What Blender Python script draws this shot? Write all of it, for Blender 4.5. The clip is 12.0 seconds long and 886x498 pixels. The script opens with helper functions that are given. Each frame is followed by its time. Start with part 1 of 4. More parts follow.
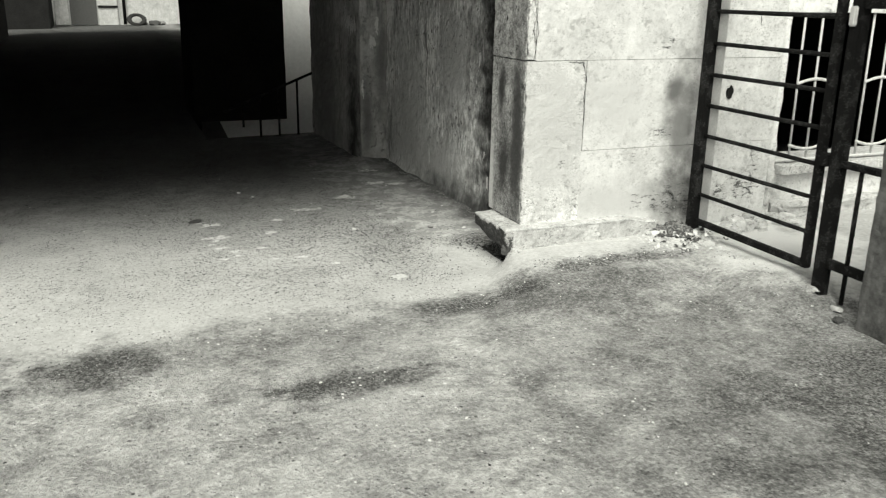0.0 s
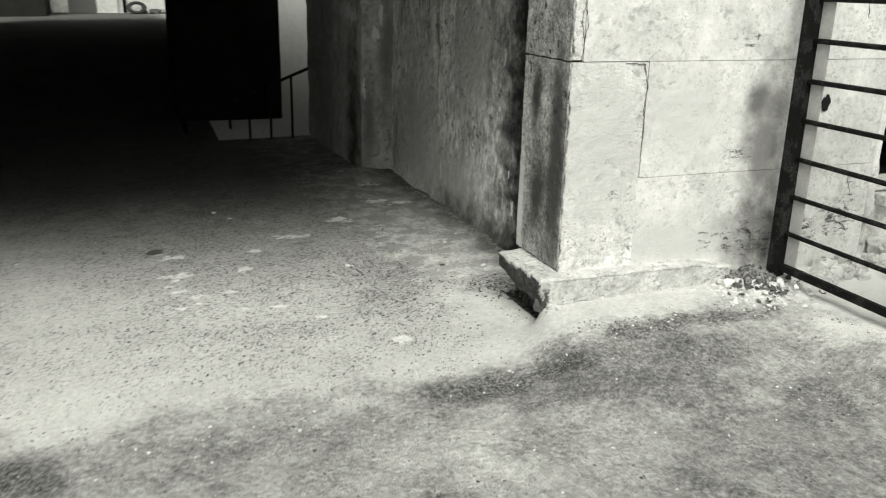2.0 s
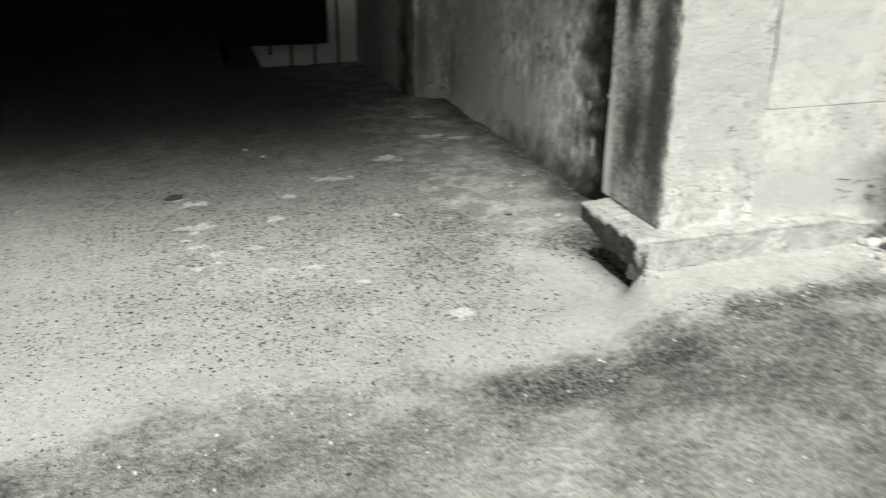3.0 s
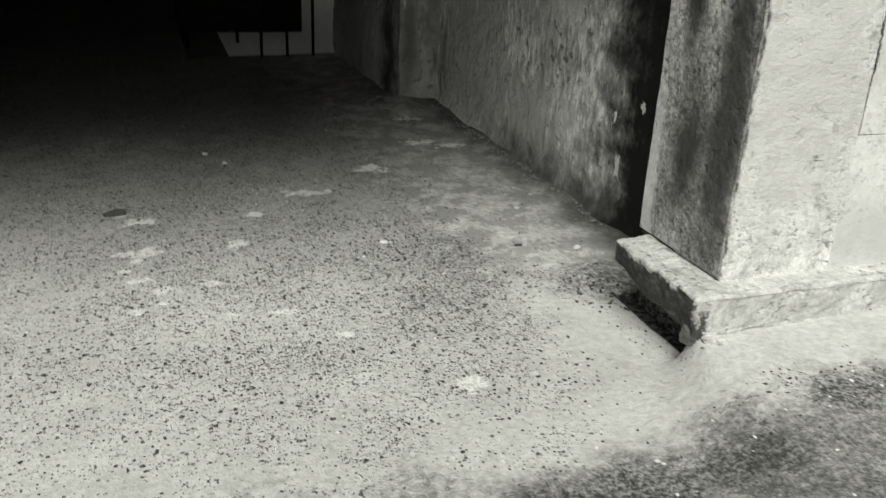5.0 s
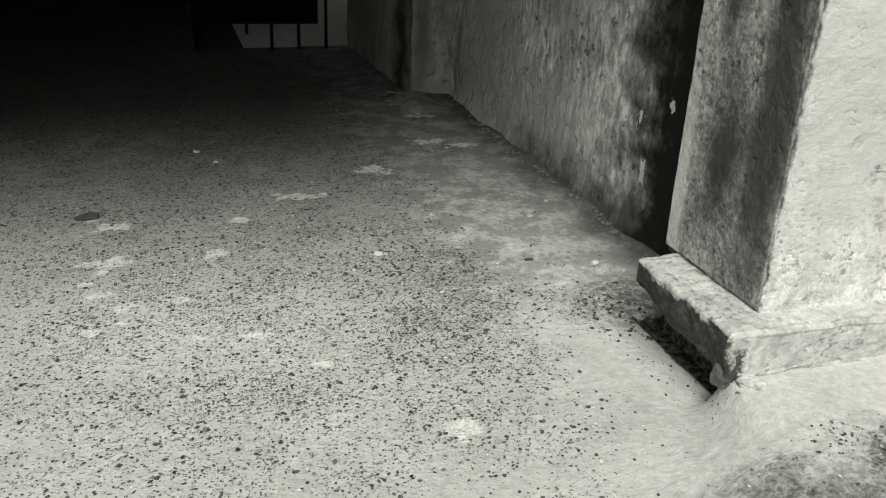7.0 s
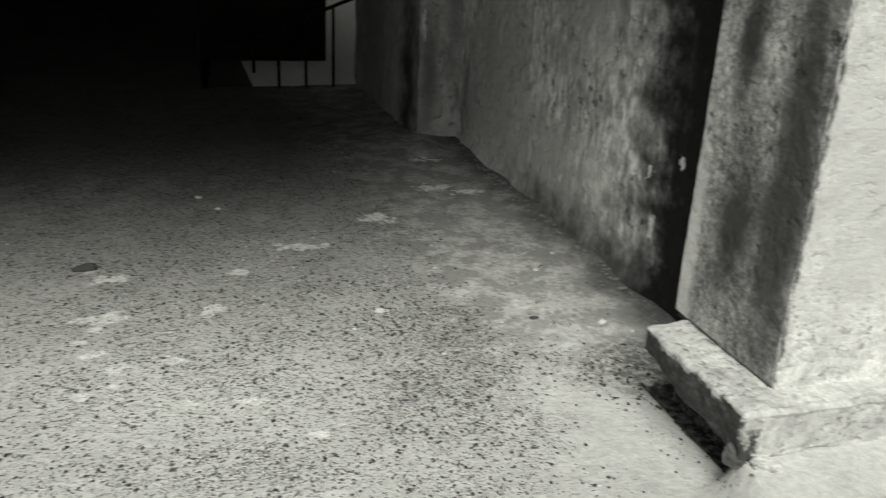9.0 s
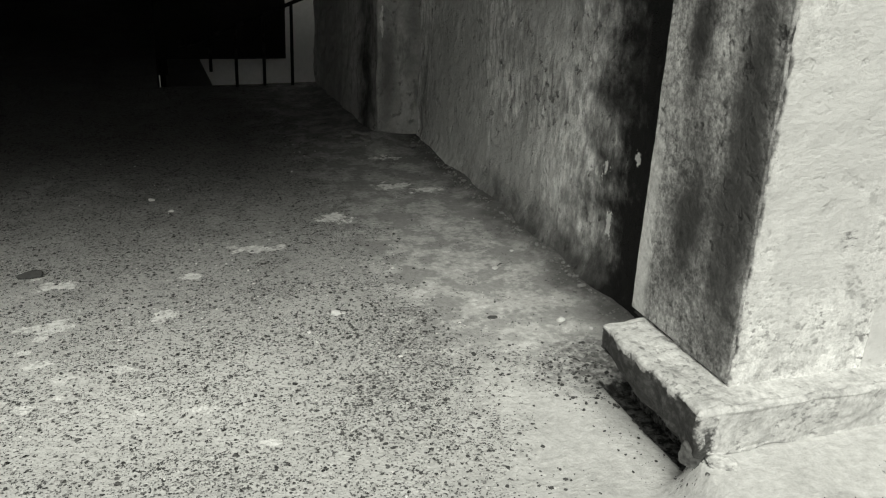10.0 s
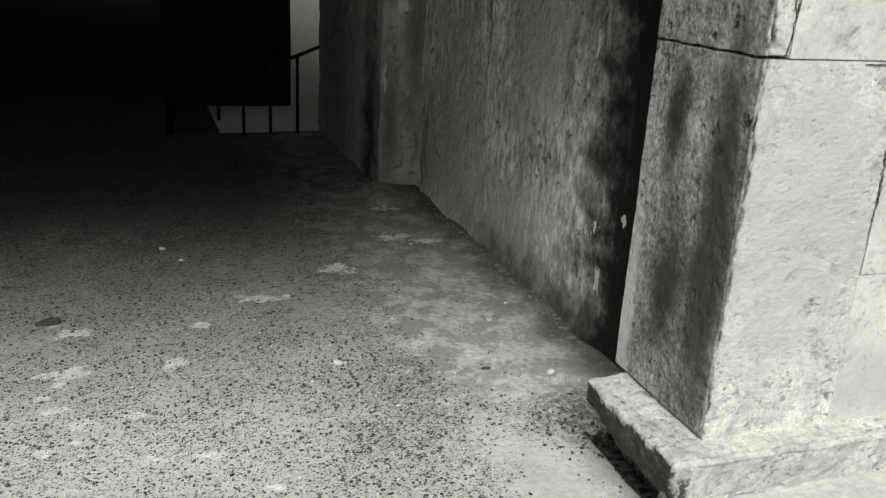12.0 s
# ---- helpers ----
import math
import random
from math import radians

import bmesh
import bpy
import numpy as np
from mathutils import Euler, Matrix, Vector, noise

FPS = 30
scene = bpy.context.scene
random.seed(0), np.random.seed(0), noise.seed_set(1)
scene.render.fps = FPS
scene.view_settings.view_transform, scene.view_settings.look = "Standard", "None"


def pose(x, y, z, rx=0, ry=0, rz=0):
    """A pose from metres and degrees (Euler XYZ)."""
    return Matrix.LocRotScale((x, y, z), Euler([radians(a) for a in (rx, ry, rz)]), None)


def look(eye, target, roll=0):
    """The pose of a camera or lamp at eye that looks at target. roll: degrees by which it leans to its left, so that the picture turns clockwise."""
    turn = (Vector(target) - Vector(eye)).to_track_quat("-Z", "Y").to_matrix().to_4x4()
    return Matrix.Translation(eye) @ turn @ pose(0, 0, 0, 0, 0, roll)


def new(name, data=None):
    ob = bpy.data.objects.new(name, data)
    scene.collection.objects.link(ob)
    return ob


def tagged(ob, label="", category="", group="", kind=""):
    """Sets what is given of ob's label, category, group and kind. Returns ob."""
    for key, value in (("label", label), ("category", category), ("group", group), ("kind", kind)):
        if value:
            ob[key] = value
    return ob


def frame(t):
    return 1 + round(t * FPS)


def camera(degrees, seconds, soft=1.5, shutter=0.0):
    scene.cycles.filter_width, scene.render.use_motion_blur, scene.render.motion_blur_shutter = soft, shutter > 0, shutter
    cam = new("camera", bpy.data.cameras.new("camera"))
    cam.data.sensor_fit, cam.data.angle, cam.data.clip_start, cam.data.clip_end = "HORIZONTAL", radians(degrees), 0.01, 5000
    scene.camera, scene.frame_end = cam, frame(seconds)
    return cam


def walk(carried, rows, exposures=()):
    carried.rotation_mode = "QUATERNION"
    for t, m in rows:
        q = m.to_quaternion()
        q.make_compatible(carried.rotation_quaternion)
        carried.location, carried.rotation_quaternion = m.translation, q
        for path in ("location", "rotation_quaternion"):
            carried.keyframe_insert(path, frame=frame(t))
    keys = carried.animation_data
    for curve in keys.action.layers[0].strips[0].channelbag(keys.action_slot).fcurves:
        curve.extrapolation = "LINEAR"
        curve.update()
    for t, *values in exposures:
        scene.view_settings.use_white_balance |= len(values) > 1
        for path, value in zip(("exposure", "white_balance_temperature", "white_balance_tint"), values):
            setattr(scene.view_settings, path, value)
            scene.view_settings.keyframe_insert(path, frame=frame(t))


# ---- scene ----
cam = camera(55.3, 12.0, 1.2, 0.5)
PATH = [
    (0, (-0.105, 0.189, 1.57), (0.596, 1.969, 0.985), 0.9),
    (0.5, (-0.05, 0.411, 1.549), (0.625, 2.198, 0.956), 0.9),
    (1, (0.125, 0.677, 1.537), (0.739, 2.49, 0.957), 1.3),
    (1.5, (0.223, 0.905, 1.541), (0.835, 2.695, 0.894), 1.9),
    (2, (0.266, 1.247, 1.514), (0.948, 3.028, 0.911), 1.4),
    (2.5, (0.335, 1.59, 1.455), (1.08, 3.328, 0.806), 1.0),
    (3, (0.474, 1.955, 1.357), (1.019, 3.723, 0.598), 0.4),
    (3.2, (0.525, 2.053, 1.354), (0.996, 3.841, 0.592), 0.4),
    (4.8, (0.559, 2.59, 1.307), (1.199, 4.285, 0.462), 2.9),
    (5, (0.559, 2.618, 1.265), (1.176, 4.355, 0.491), 2.6),
    (5.5, (0.577, 2.629, 1.145), (1.207, 4.382, 0.416), 0.6),
    (6, (0.615, 2.703, 1.178), (1.247, 4.461, 0.464), 1.0),
    (6.5, (0.716, 2.865, 1.187), (1.266, 4.599, 0.357), 1.4),
    (7, (0.758, 2.913, 1.191), (1.311, 4.667, 0.405), 2.6),
    (7.2, (0.759, 2.922, 1.18), (1.313, 4.67, 0.384), 2.8),
    (8.8, (0.777, 3.008, 1.26), (1.267, 4.809, 0.543), 2.5),
    (9, (0.8, 3.009, 1.256), (1.339, 4.793, 0.529), 2.8),
    (9.5, (0.831, 3.02, 1.26), (1.43, 4.782, 0.526), 2.7),
    (10, (0.855, 3.037, 1.254), (1.462, 4.797, 0.522), 2.6),
    (10.5, (0.851, 3.014, 1.26), (1.464, 4.778, 0.544), 2.4),
    (11, (0.847, 2.981, 1.285), (1.458, 4.751, 0.582), 1.9),
    (11.5, (0.838, 2.96, 1.326), (1.442, 4.739, 0.641), 2.3),
    (12, (0.815, 2.905, 1.369), (1.429, 4.695, 0.721), 3.2),
]
walk(cam, [(t, look(eye, target, roll)) for t, eye, target, roll in PATH], [(0.0, 1.38), (3.0, 1.30), (5.0, 1.13), (12.0, 1.11)])

# ---------------------------------------------------------------- light
SUN_FROM = Vector((-0.24, -0.68, 0.84)).normalized()
TINT = (1.0, 1.005, 0.895, 1.0)
world = bpy.data.worlds.new("overcast_sky")
scene.world = world
world.use_nodes = True
wn, wl = world.node_tree.nodes, world.node_tree.links
sky = wn.new("ShaderNodeTexSky")
sky.sky_type, sky.sun_disc = "NISHITA", False
sky.sun_elevation = math.asin(SUN_FROM.z)
sky.sun_rotation = math.atan2(SUN_FROM.x, SUN_FROM.y)
sky_grey = wn.new("ShaderNodeRGBToBW")
sky_tint = wn.new("ShaderNodeMix")
sky_tint.data_type, sky_tint.blend_type = "RGBA", "MULTIPLY"
sky_tint.inputs[0].default_value = 1.0
sky_tint.inputs[7].default_value = TINT
wl.new(sky.outputs[0], sky_grey.inputs[0])
wl.new(sky_grey.outputs[0], sky_tint.inputs[6])
wl.new(sky_tint.outputs[2], wn["Background"].inputs["Color"])
wn["Background"].inputs["Strength"].default_value = 0.065

sun = new("sun", bpy.data.lights.new("sun", "SUN"))
sun.data.energy, sun.data.angle, sun.data.color = 1.6, radians(40), TINT[:3]
sun.matrix_world = look(SUN_FROM * 20, (0, 0, 0))


# ---------------------------------------------------------------- node helpers
class Nodes:
    """A small builder for procedural materials; positions are world metres."""

    def __init__(self, name):
        self.mat = bpy.data.materials.new(name)
        self.mat.use_nodes = True
        self.tree = self.mat.node_tree
        self.n, self.l = self.tree.nodes, self.tree.links
        self.bsdf = self.n["Principled BSDF"]
        self.pos = self.n.new("ShaderNodeNewGeometry").outputs["Position"]

    def plug(self, value, socket):
        if isinstance(value, bpy.types.NodeSocket):
            self.l.new(value, socket)
        else:
            socket.default_value = value

    def math(self, op, a, b=0.0, clamp=False):
        m = self.n.new("ShaderNodeMath")
        m.operation, m.use_clamp = op, clamp
        self.plug(a, m.inputs[0])
        self.plug(b, m.inputs[1])
        return m.outputs[0]

    def vec(self, op, a, b):
        m = self.n.new("ShaderNodeVectorMath")
        m.operation = op
        self.plug(a, m.inputs[0])
        self.plug(b, m.inputs[1])
        return m.outputs["Value"] if op in ("LENGTH", "DISTANCE") else m.outputs["Vector"]

    def noise(self, scale, detail=4.0, rough=0.55, stretch=None, shift=(0, 0, 0)):
        t = self.n.new("ShaderNodeTexNoise")
        p = self.vec("ADD", self.pos, shift)
        if stretch:
            p = self.vec("MULTIPLY", p, stretch)
        self.plug(p, t.inputs["Vector"])
        t.inputs["Scale"].default_value, t.inputs["Detail"].default_value, t.inputs["Roughness"].default_value = scale, detail, rough
        return self.math("ADD", self.math("MULTIPLY", t.outputs["Fac"], 1.9), -0.45)

    def warped(self, scale, amount):
        """Positions pushed about by noise, so that what is laid on them has uneven outlines."""
        t = self.n.new("ShaderNodeTexNoise")
        self.plug(self.pos, t.inputs["Vector"])
        t.inputs["Scale"].default_value, t.inputs["Detail"].default_value = scale, 3.0
        off = self.vec("SUBTRACT", t.outputs["Color"], (0.5, 0.5, 0.5))
        return self.vec("ADD", self.pos, self.vec("MULTIPLY", off, (amount, amount, amount)))

    def cells(self, scale, jitter=1.0, place=None):
        t = self.n.new("ShaderNodeTexVoronoi")
        self.plug(place or self.pos, t.inputs["Vector"])
        t.inputs["Scale"].default_value, t.inputs["Randomness"].default_value = scale, jitter
        sep = self.n.new("ShaderNodeSeparateColor")
        self.l.new(t.outputs["Color"], sep.inputs[0])
        return t.outputs["Distance"], sep.outputs[0], sep.outputs[1]

    def ramp(self, value, lo, hi, a=0.0, b=1.0):
        m = self.n.new("ShaderNodeMapRange")
        m.interpolation_type = "SMOOTHSTEP"
        self.plug(value, m.inputs[0])
        for k, v in zip((1, 2, 3, 4), (lo, hi, a, b)):
            self.plug(v, m.inputs[k])
        return m.outputs[0]

    def mix(self, fac, a, b):
        m = self.n.new("ShaderNodeMix")
        m.data_type = "FLOAT"
        self.plug(fac, m.inputs[0])
        self.plug(a, m.inputs[2])
        self.plug(b, m.inputs[3])
        return m.outputs[0]

    def axis(self, k):
        s = self.n.new("ShaderNodeSeparateXYZ")
        self.l.new(self.pos, s.inputs[0])
        return s.outputs[k]

    def blot(self, centre, radii, wobble=0.6, scale=5.0, soft=0.5):
        """A patch of its own shape: an ellipse with an uneven rim."""
        d = self.vec("MULTIPLY", self.vec("SUBTRACT", self.pos, centre), tuple(1.0 / r for r in radii))
        d = self.vec("LENGTH", d, (0, 0, 0))
        d = self.math("ADD", d, self.math("MULTIPLY", self.math("SUBTRACT", self.noise(scale, 5, 0.65, shift=centre), 0.5), wobble * 2))
        return self.ramp(d, 1.0 - soft, 1.0 + soft, 1.0, 0.0)

    def splash(self, centre, radii, coarse, fine):
        """A spatter: a ragged core that breaks up into flecks at its rim."""
        d = self.vec("MULTIPLY", self.vec("SUBTRACT", self.pos, centre), tuple(1.0 / r for r in radii))
        d = self.vec("LENGTH", d, (0, 0, 0))
        d = self.math("ADD", d, self.math("MULTIPLY", self.math("SUBTRACT", coarse, 0.5), 2.2))
        d = self.math("ADD", d, self.math("MULTIPLY", self.math("SUBTRACT", fine, 0.5), 1.1))
        return self.ramp(d, 0.72, 1.05, 1.0, 0.0)

    def box_mask(self, lo, hi, soft, coarse, fine):
        """A mask that fills a box up to its uneven faces, for painted shade."""
        out = None
        for k in range(3):
            p = self.math("ADD", self.axis(k), self.math("ADD", self.math("MULTIPLY", self.math("SUBTRACT", coarse, 0.5), soft * 1.6), self.math("MULTIPLY", self.math("SUBTRACT", fine, 0.5), soft)))
            both = self.math("MULTIPLY", self.ramp(p, lo[k] - soft * 0.3, lo[k] + soft * 0.3), self.ramp(p, hi[k] - soft * 0.3, hi[k] + soft * 0.3, 1.0, 0.0))
            out = both if out is None else self.math("MULTIPLY", out, both)
        return out

    def most(self, *masks):
        out = masks[0]
        for m in masks[1:]:
            out = self.math("MAXIMUM", out, m)
        return out

    def grey(self, value, tone=(1, 1, 1)):
        c = self.n.new("ShaderNodeCombineColor")
        for k in range(3):
            self.plug(value if tone[k] == 1 else self.math("MULTIPLY", value, tone[k]), c.inputs[k])
        return c.outputs[0]

    def done(self, value, rough=0.85, bump=None, strength=0.5, distance=0.005, metal=0.0):
        self.plug(self.grey(value), self.bsdf.inputs["Base Color"])
        self.plug(rough, self.bsdf.inputs["Roughness"])
        self.plug(metal, self.bsdf.inputs["Metallic"])
        self.bsdf.inputs["Specular IOR Level"].default_value = 0.15
        if bump is not None:
            b = self.n.new("ShaderNodeBump")
            b.inputs["Strength"].default_value, b.inputs["Distance"].default_value = strength, distance
            self.plug(bump, b.inputs["Height"])
            self.plug(b.outputs[0], self.bsdf.inputs["Normal"])
        return self.mat


# ---------------------------------------------------------------- materials
def ground_material():
    m = Nodes("worn_concrete_ground")
    x, y = m.axis(0), m.axis(1)
    big, mid, fine, grain = m.noise(1.1, 3), m.noise(6, 5, 0.6), m.noise(45, 4, 0.6), m.noise(170, 3, 0.7)
    # pale smooth threshold concrete
    pale = m.math("ADD", 0.53, m.math("MULTIPLY", m.math("SUBTRACT", big, 0.5), 0.16))
    pale = m.math("ADD", pale, m.math("MULTIPLY", m.math("SUBTRACT", mid, 0.5), 0.12))
    pale = m.math("ADD", pale, m.math("MULTIPLY", m.math("SUBTRACT", fine, 0.5), 0.20))
    pale = m.math("ADD", pale, m.math("MULTIPLY", m.math("SUBTRACT", grain, 0.5), 0.12))
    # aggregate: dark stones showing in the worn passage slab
    loose = m.warped(70, 0.011)
    d1, c1, k1 = m.cells(52, 1.0, loose)
    d2, c2, k2 = m.cells(98, 1.0, loose)
    d3, c3, k3 = m.cells(185, 1.0, loose)
    worn = m.math("MULTIPLY", m.ramp(m.math("ADD", y, m.math("MULTIPLY", mid, 0.8)), 4.3, 5.2),
                  m.ramp(m.math("ADD", x, m.math("MULTIPLY", m.math("SUBTRACT", mid, 0.5), 0.35)), 1.72, 1.48))
    worn = m.math("MULTIPLY", worn, m.ramp(m.math("ADD", x, m.math("MULTIPLY", y, 0.35)), 1.75, 2.5, 0.45, 1.0))
    worn = m.math("MULTIPLY", worn, m.ramp(m.noise(4.2, 4, 0.6, shift=(8, 3, 0)), 0.25, 0.75, 0.55, 1.15))
    worn = m.math("MAXIMUM", worn, m.math("MULTIPLY", m.ramp(mid, 0.55, 0.95), 0.4))
    # pebbles washed together before the pier's foot
    washed = m.most(m.blot((1.50, 5.12, 0), (0.24, 0.26, 9), 0.9, 6.0, 0.7), m.math("MULTIPLY", m.blot((1.92, 4.98, 0), (0.17, 0.14, 9), 0.8, 9.0, 0.7), 0.9))
    worn = m.math("ADD", worn, m.math("MULTIPLY", washed, 0.55))

    def stones(d, c, k, share, size):
        """Dark stones of mixed size in a share of the cells, fewer where the skin is whole."""
        pick = m.ramp(m.math("ADD", c, m.math("MULTIPLY", worn, share)), 1.0, 1.015)
        rim = m.math("MULTIPLY", m.mix(k, 0.45, 1.0), size)
        return m.math("MULTIPLY", pick, m.ramp(m.math("SUBTRACT", m.math("ADD", d, m.math("MULTIPLY", m.math("SUBTRACT", fine, 0.5), 0.22)), rim), 0.0, -0.07))

    agg1, agg2, agg3 = stones(d1, c1, k1, 0.15, 0.46), stones(d2, c2, k2, 0.36, 0.58), stones(d3, c3, k3, 0.50, 0.68)
    agg = m.most(m.math("MULTIPLY", agg1, m.mix(k3, 0.75, 1.0)), m.math("MULTIPLY", agg2, m.mix(k1, 0.65, 1.0)), m.math("MULTIPLY", agg3, m.mix(k2, 0.40, 1.0)))
    patchy = m.math("MULTIPLY", m.ramp(x, 1.35, 1.65), m.ramp(y, 4.9, 5.4))
    patches = m.math("ADD", m.noise(6.5, 6, 0.7, shift=(4, 2, 0)), m.math("MULTIPLY", m.math("SUBTRACT", fine, 0.5), 0.2))
    pale = m.math("MULTIPLY", pale, m.mix(m.math("MULTIPLY", patchy, m.ramp(patches, 0.62, 0.42)), 1.0, 0.66))
    pale = m.math("ADD", pale, m.math("MULTIPLY", patchy, m.ramp(patches, 0.66, 0.78, 0.0, 0.14)))
    slab = m.mix(agg, pale, m.mix(k2, 0.004, 0.05))
    light_stone = m.math("MULTIPLY", m.most(m.math("MULTIPLY", m.ramp(d2, 0.45, 0.3), m.ramp(c2, 0.24, 0.2)), m.math("MULTIPLY", m.ramp(d3, 0.5, 0.3), m.ramp(c3, 0.20, 0.17))), worn)
    slab = m.mix(m.math("MULTIPLY", light_stone, 0.75), slab, 0.72)
    # the passage floor darkens with depth: the covered passage's shade, put into the colour
    depth_shade = m.ramp(m.math("ADD", y, m.math("MULTIPLY", mid, 1.0)), 5.4, 8.4)
    depth_shade = m.math("MULTIPLY", depth_shade, m.ramp(m.math("ADD", x, m.math("MULTIPLY", mid, 0.3)), 1.3, 2.0, 1.05, 0.62))
    slab = m.math("MULTIPLY", slab, m.mix(depth_shade, 1.0, 0.27))
    # the rough lane: gritty, darker
    lane = m.math("ADD", 0.42, m.math("MULTIPLY", m.math("SUBTRACT", fine, 0.5), 0.40))
    lane = m.math("ADD", lane, m.math("MULTIPLY", m.math("SUBTRACT", big, 0.5), 0.18))
    lane = m.math("ADD", lane, m.math("MULTIPLY", m.math("SUBTRACT", grain, 0.5), 0.20))
    lane = m.math("ADD", lane, m.math("MULTIPLY", m.math("SUBTRACT", mid, 0.5), 0.40), clamp=True)
    lane = m.math("MULTIPLY", lane, m.mix(k2, 0.92, 1.06))
    lane = m.math("MULTIPLY", lane, m.ramp(m.noise(12, 6, 0.7, shift=(5, 5, 0)), 0.25, 0.75, 0.78, 1.14))
    lane = m.math("MULTIPLY", lane, m.mix(k3, 0.90, 1.08))
    lane = m.mix(m.math("MULTIPLY", m.ramp(d2, 0.45, 0.3), m.ramp(c2, 0.05, 0.03)), lane, 0.62)
    lane = m.mix(m.math("MULTIPLY", m.ramp(d2, 0.5, 0.3), m.ramp(c2, 0.96, 0.97)), lane, 0.10)
    lane = m.mix(m.math("MULTIPLY", m.ramp(d1, 0.42, 0.3), m.ramp(c1, 0.965, 0.975)), lane, 0.06)
    edge = m.math("ADD", y, m.math("MULTIPLY", m.math("SUBTRACT", m.noise(2.6, 5, 0.65), 0.5), 0.75))
    edge = m.math("ADD", edge, m.math("MULTIPLY", m.math("SUBTRACT", fine, 0.5), 0.12))
    is_lane = m.math("MULTIPLY", m.ramp(edge, 4.22, 3.86), m.ramp(m.math("ADD", x, m.math("MULTIPLY", m.math("SUBTRACT", mid, 0.5), 0.35)), 3.3, 3.05))
    bare = m.ramp(m.noise(3.2, 6, 0.7, shift=(11, 5, 0)), 0.25, 0.75, 0.45, 1.0)
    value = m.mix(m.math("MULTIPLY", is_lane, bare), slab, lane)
    # damp dirt stains lying along the threshold, and the gate pillar's shade painted on the lane
    stain_and_shade = m.most(m.blot((-0.30, 3.80, 0), (0.34, 0.15, 9), 1.3, 6.0, 0.8), m.blot((0.66, 3.28, 0.02), (0.30, 0.09, 9), 1.3, 6.5, 0.8),
                   m.blot((1.62, 3.93, 0.03), (0.50, 0.12, 9), 0.8, 4.5, 0.8), m.blot((2.35, 4.02, 0.1), (0.6, 0.075, 9), 1.1, 7.0, 0.8),
                   m.math("MULTIPLY", m.blot((0.55, 3.85, 0), (0.65, 0.20, 9), 1.0, 4.0, 0.9), 0.45),
                   # blots at (2.35, 2.60) and (2.75, 2.30) paint the pillar's shade
                   m.math("MULTIPLY", m.blot((2.35, 2.60, 0.05), (0.6, 0.4, 9), 0.9, 4.0, 0.9), 0.65), m.math("MULTIPLY", m.blot((3.0, 3.1, 0.05), (0.35, 0.35, 9), 0.9, 4.0, 0.9), 0.65),
                   m.math("MULTIPLY", m.blot((2.15, 3.80, 0.05), (0.75, 0.25, 9), 0.9, 5.0, 0.8), 0.78), m.math("MULTIPLY", m.blot((2.75, 2.30, 0.05), (1.15, 1.0, 9), 0.9, 3.0, 0.9), 1.0),
                   m.math("MULTIPLY", m.blot((2.2, 3.3, 0.05), (0.5, 0.15, 9), 1.0, 4.0, 0.9), 0.35),
                   m.math("MULTIPLY", m.math("MULTIPLY", is_lane, m.ramp(m.noise(2.3, 6, 0.7, shift=(3, 9, 0)), 0.55, 0.95)), 0.55))
    clots = m.math("ADD", m.math("MULTIPLY", m.noise(95, 5, 0.7, shift=(2, 6, 0)), 0.75), m.math("MULTIPLY", fine, 0.25))
    value = m.mix(m.math("MULTIPLY", stain_and_shade, m.ramp(clots, 0.30, 0.74, 1.0, 0.42)), value, 0.05)
    pale_patch = m.blot((3.45, 3.85, 0.1), (0.45, 0.55, 9), 0.7, 5.0, 0.5)
    value = m.mix(m.math("MULTIPLY", pale_patch, 0.95), value, 0.80)
    # shade of the gap under the plinth, painted onto the ground
    gap_shade = m.box_mask((1.982, 4.37, -1), (2.4, 4.90, 1), 0.022, mid, fine)
    value = m.mix(m.math("MULTIPLY", gap_shade, m.ramp(fine, 0.25, 0.75, 1.0, 0.8)), value, 0.02)
    darkened = m.math("MULTIPLY", m.most(m.math("MULTIPLY", washed, 0.22), m.blot((2.00, 5.02, 0), (0.17, 0.14, 9), soft=0.8)), m.ramp(fine, 0.3, 0.8, 0.75, 0.2))
    value = m.mix(darkened, value, 0.07)
    foot = m.ramp(m.math("ADD", x, m.math("ADD", m.math("MULTIPLY", m.math("SUBTRACT", mid, 0.5), 0.16), m.math("MULTIPLY", m.math("SUBTRACT", fine, 0.5), 0.08))), 2.10, 2.26)
    foot = m.math("MULTIPLY", foot, m.ramp(y, 4.75, 4.9))
    value = m.mix(m.math("MULTIPLY", foot, 0.75), value, 0.07)
    # splashes of whitewash
    spots = ((0.46, 6.00, 0.09, 0.07), (0.39, 6.09, 0.04, 0.04), (0.47, 5.67, 0.10, 0.07), (0.46, 5.60, 0.05, 0.03), (0.81, 5.66, 0.06, 0.06), (0.45, 5.41, 0.055, 0.045), (0.53, 5.32, 0.06, 0.05),
             (0.69, 5.33, 0.05, 0.04), (1.18, 6.18, 0.12, 0.06), (1.07, 6.22, 0.05, 0.03), (1.35, 5.53, 0.045, 0.03), (0.45, 5.18, 0.05, 0.03), (0.53, 5.21, 0.04, 0.03), (0.74, 5.08, 0.035, 0.03),
             (0.86, 5.06, 0.03, 0.025), (0.91, 5.05, 0.035, 0.025), (0.41, 5.51, 0.03, 0.02), (1.05, 4.85, 0.05, 0.03),
             (1.53, 6.46, 0.10, 0.09), (0.91, 5.97, 0.05, 0.04), (1.31, 4.48, 0.06, 0.07), (2.04, 6.75, 0.13, 0.06), (1.9, 6.85, 0.12, 0.08), (1.98, 7.35, 0.12, 0.08))
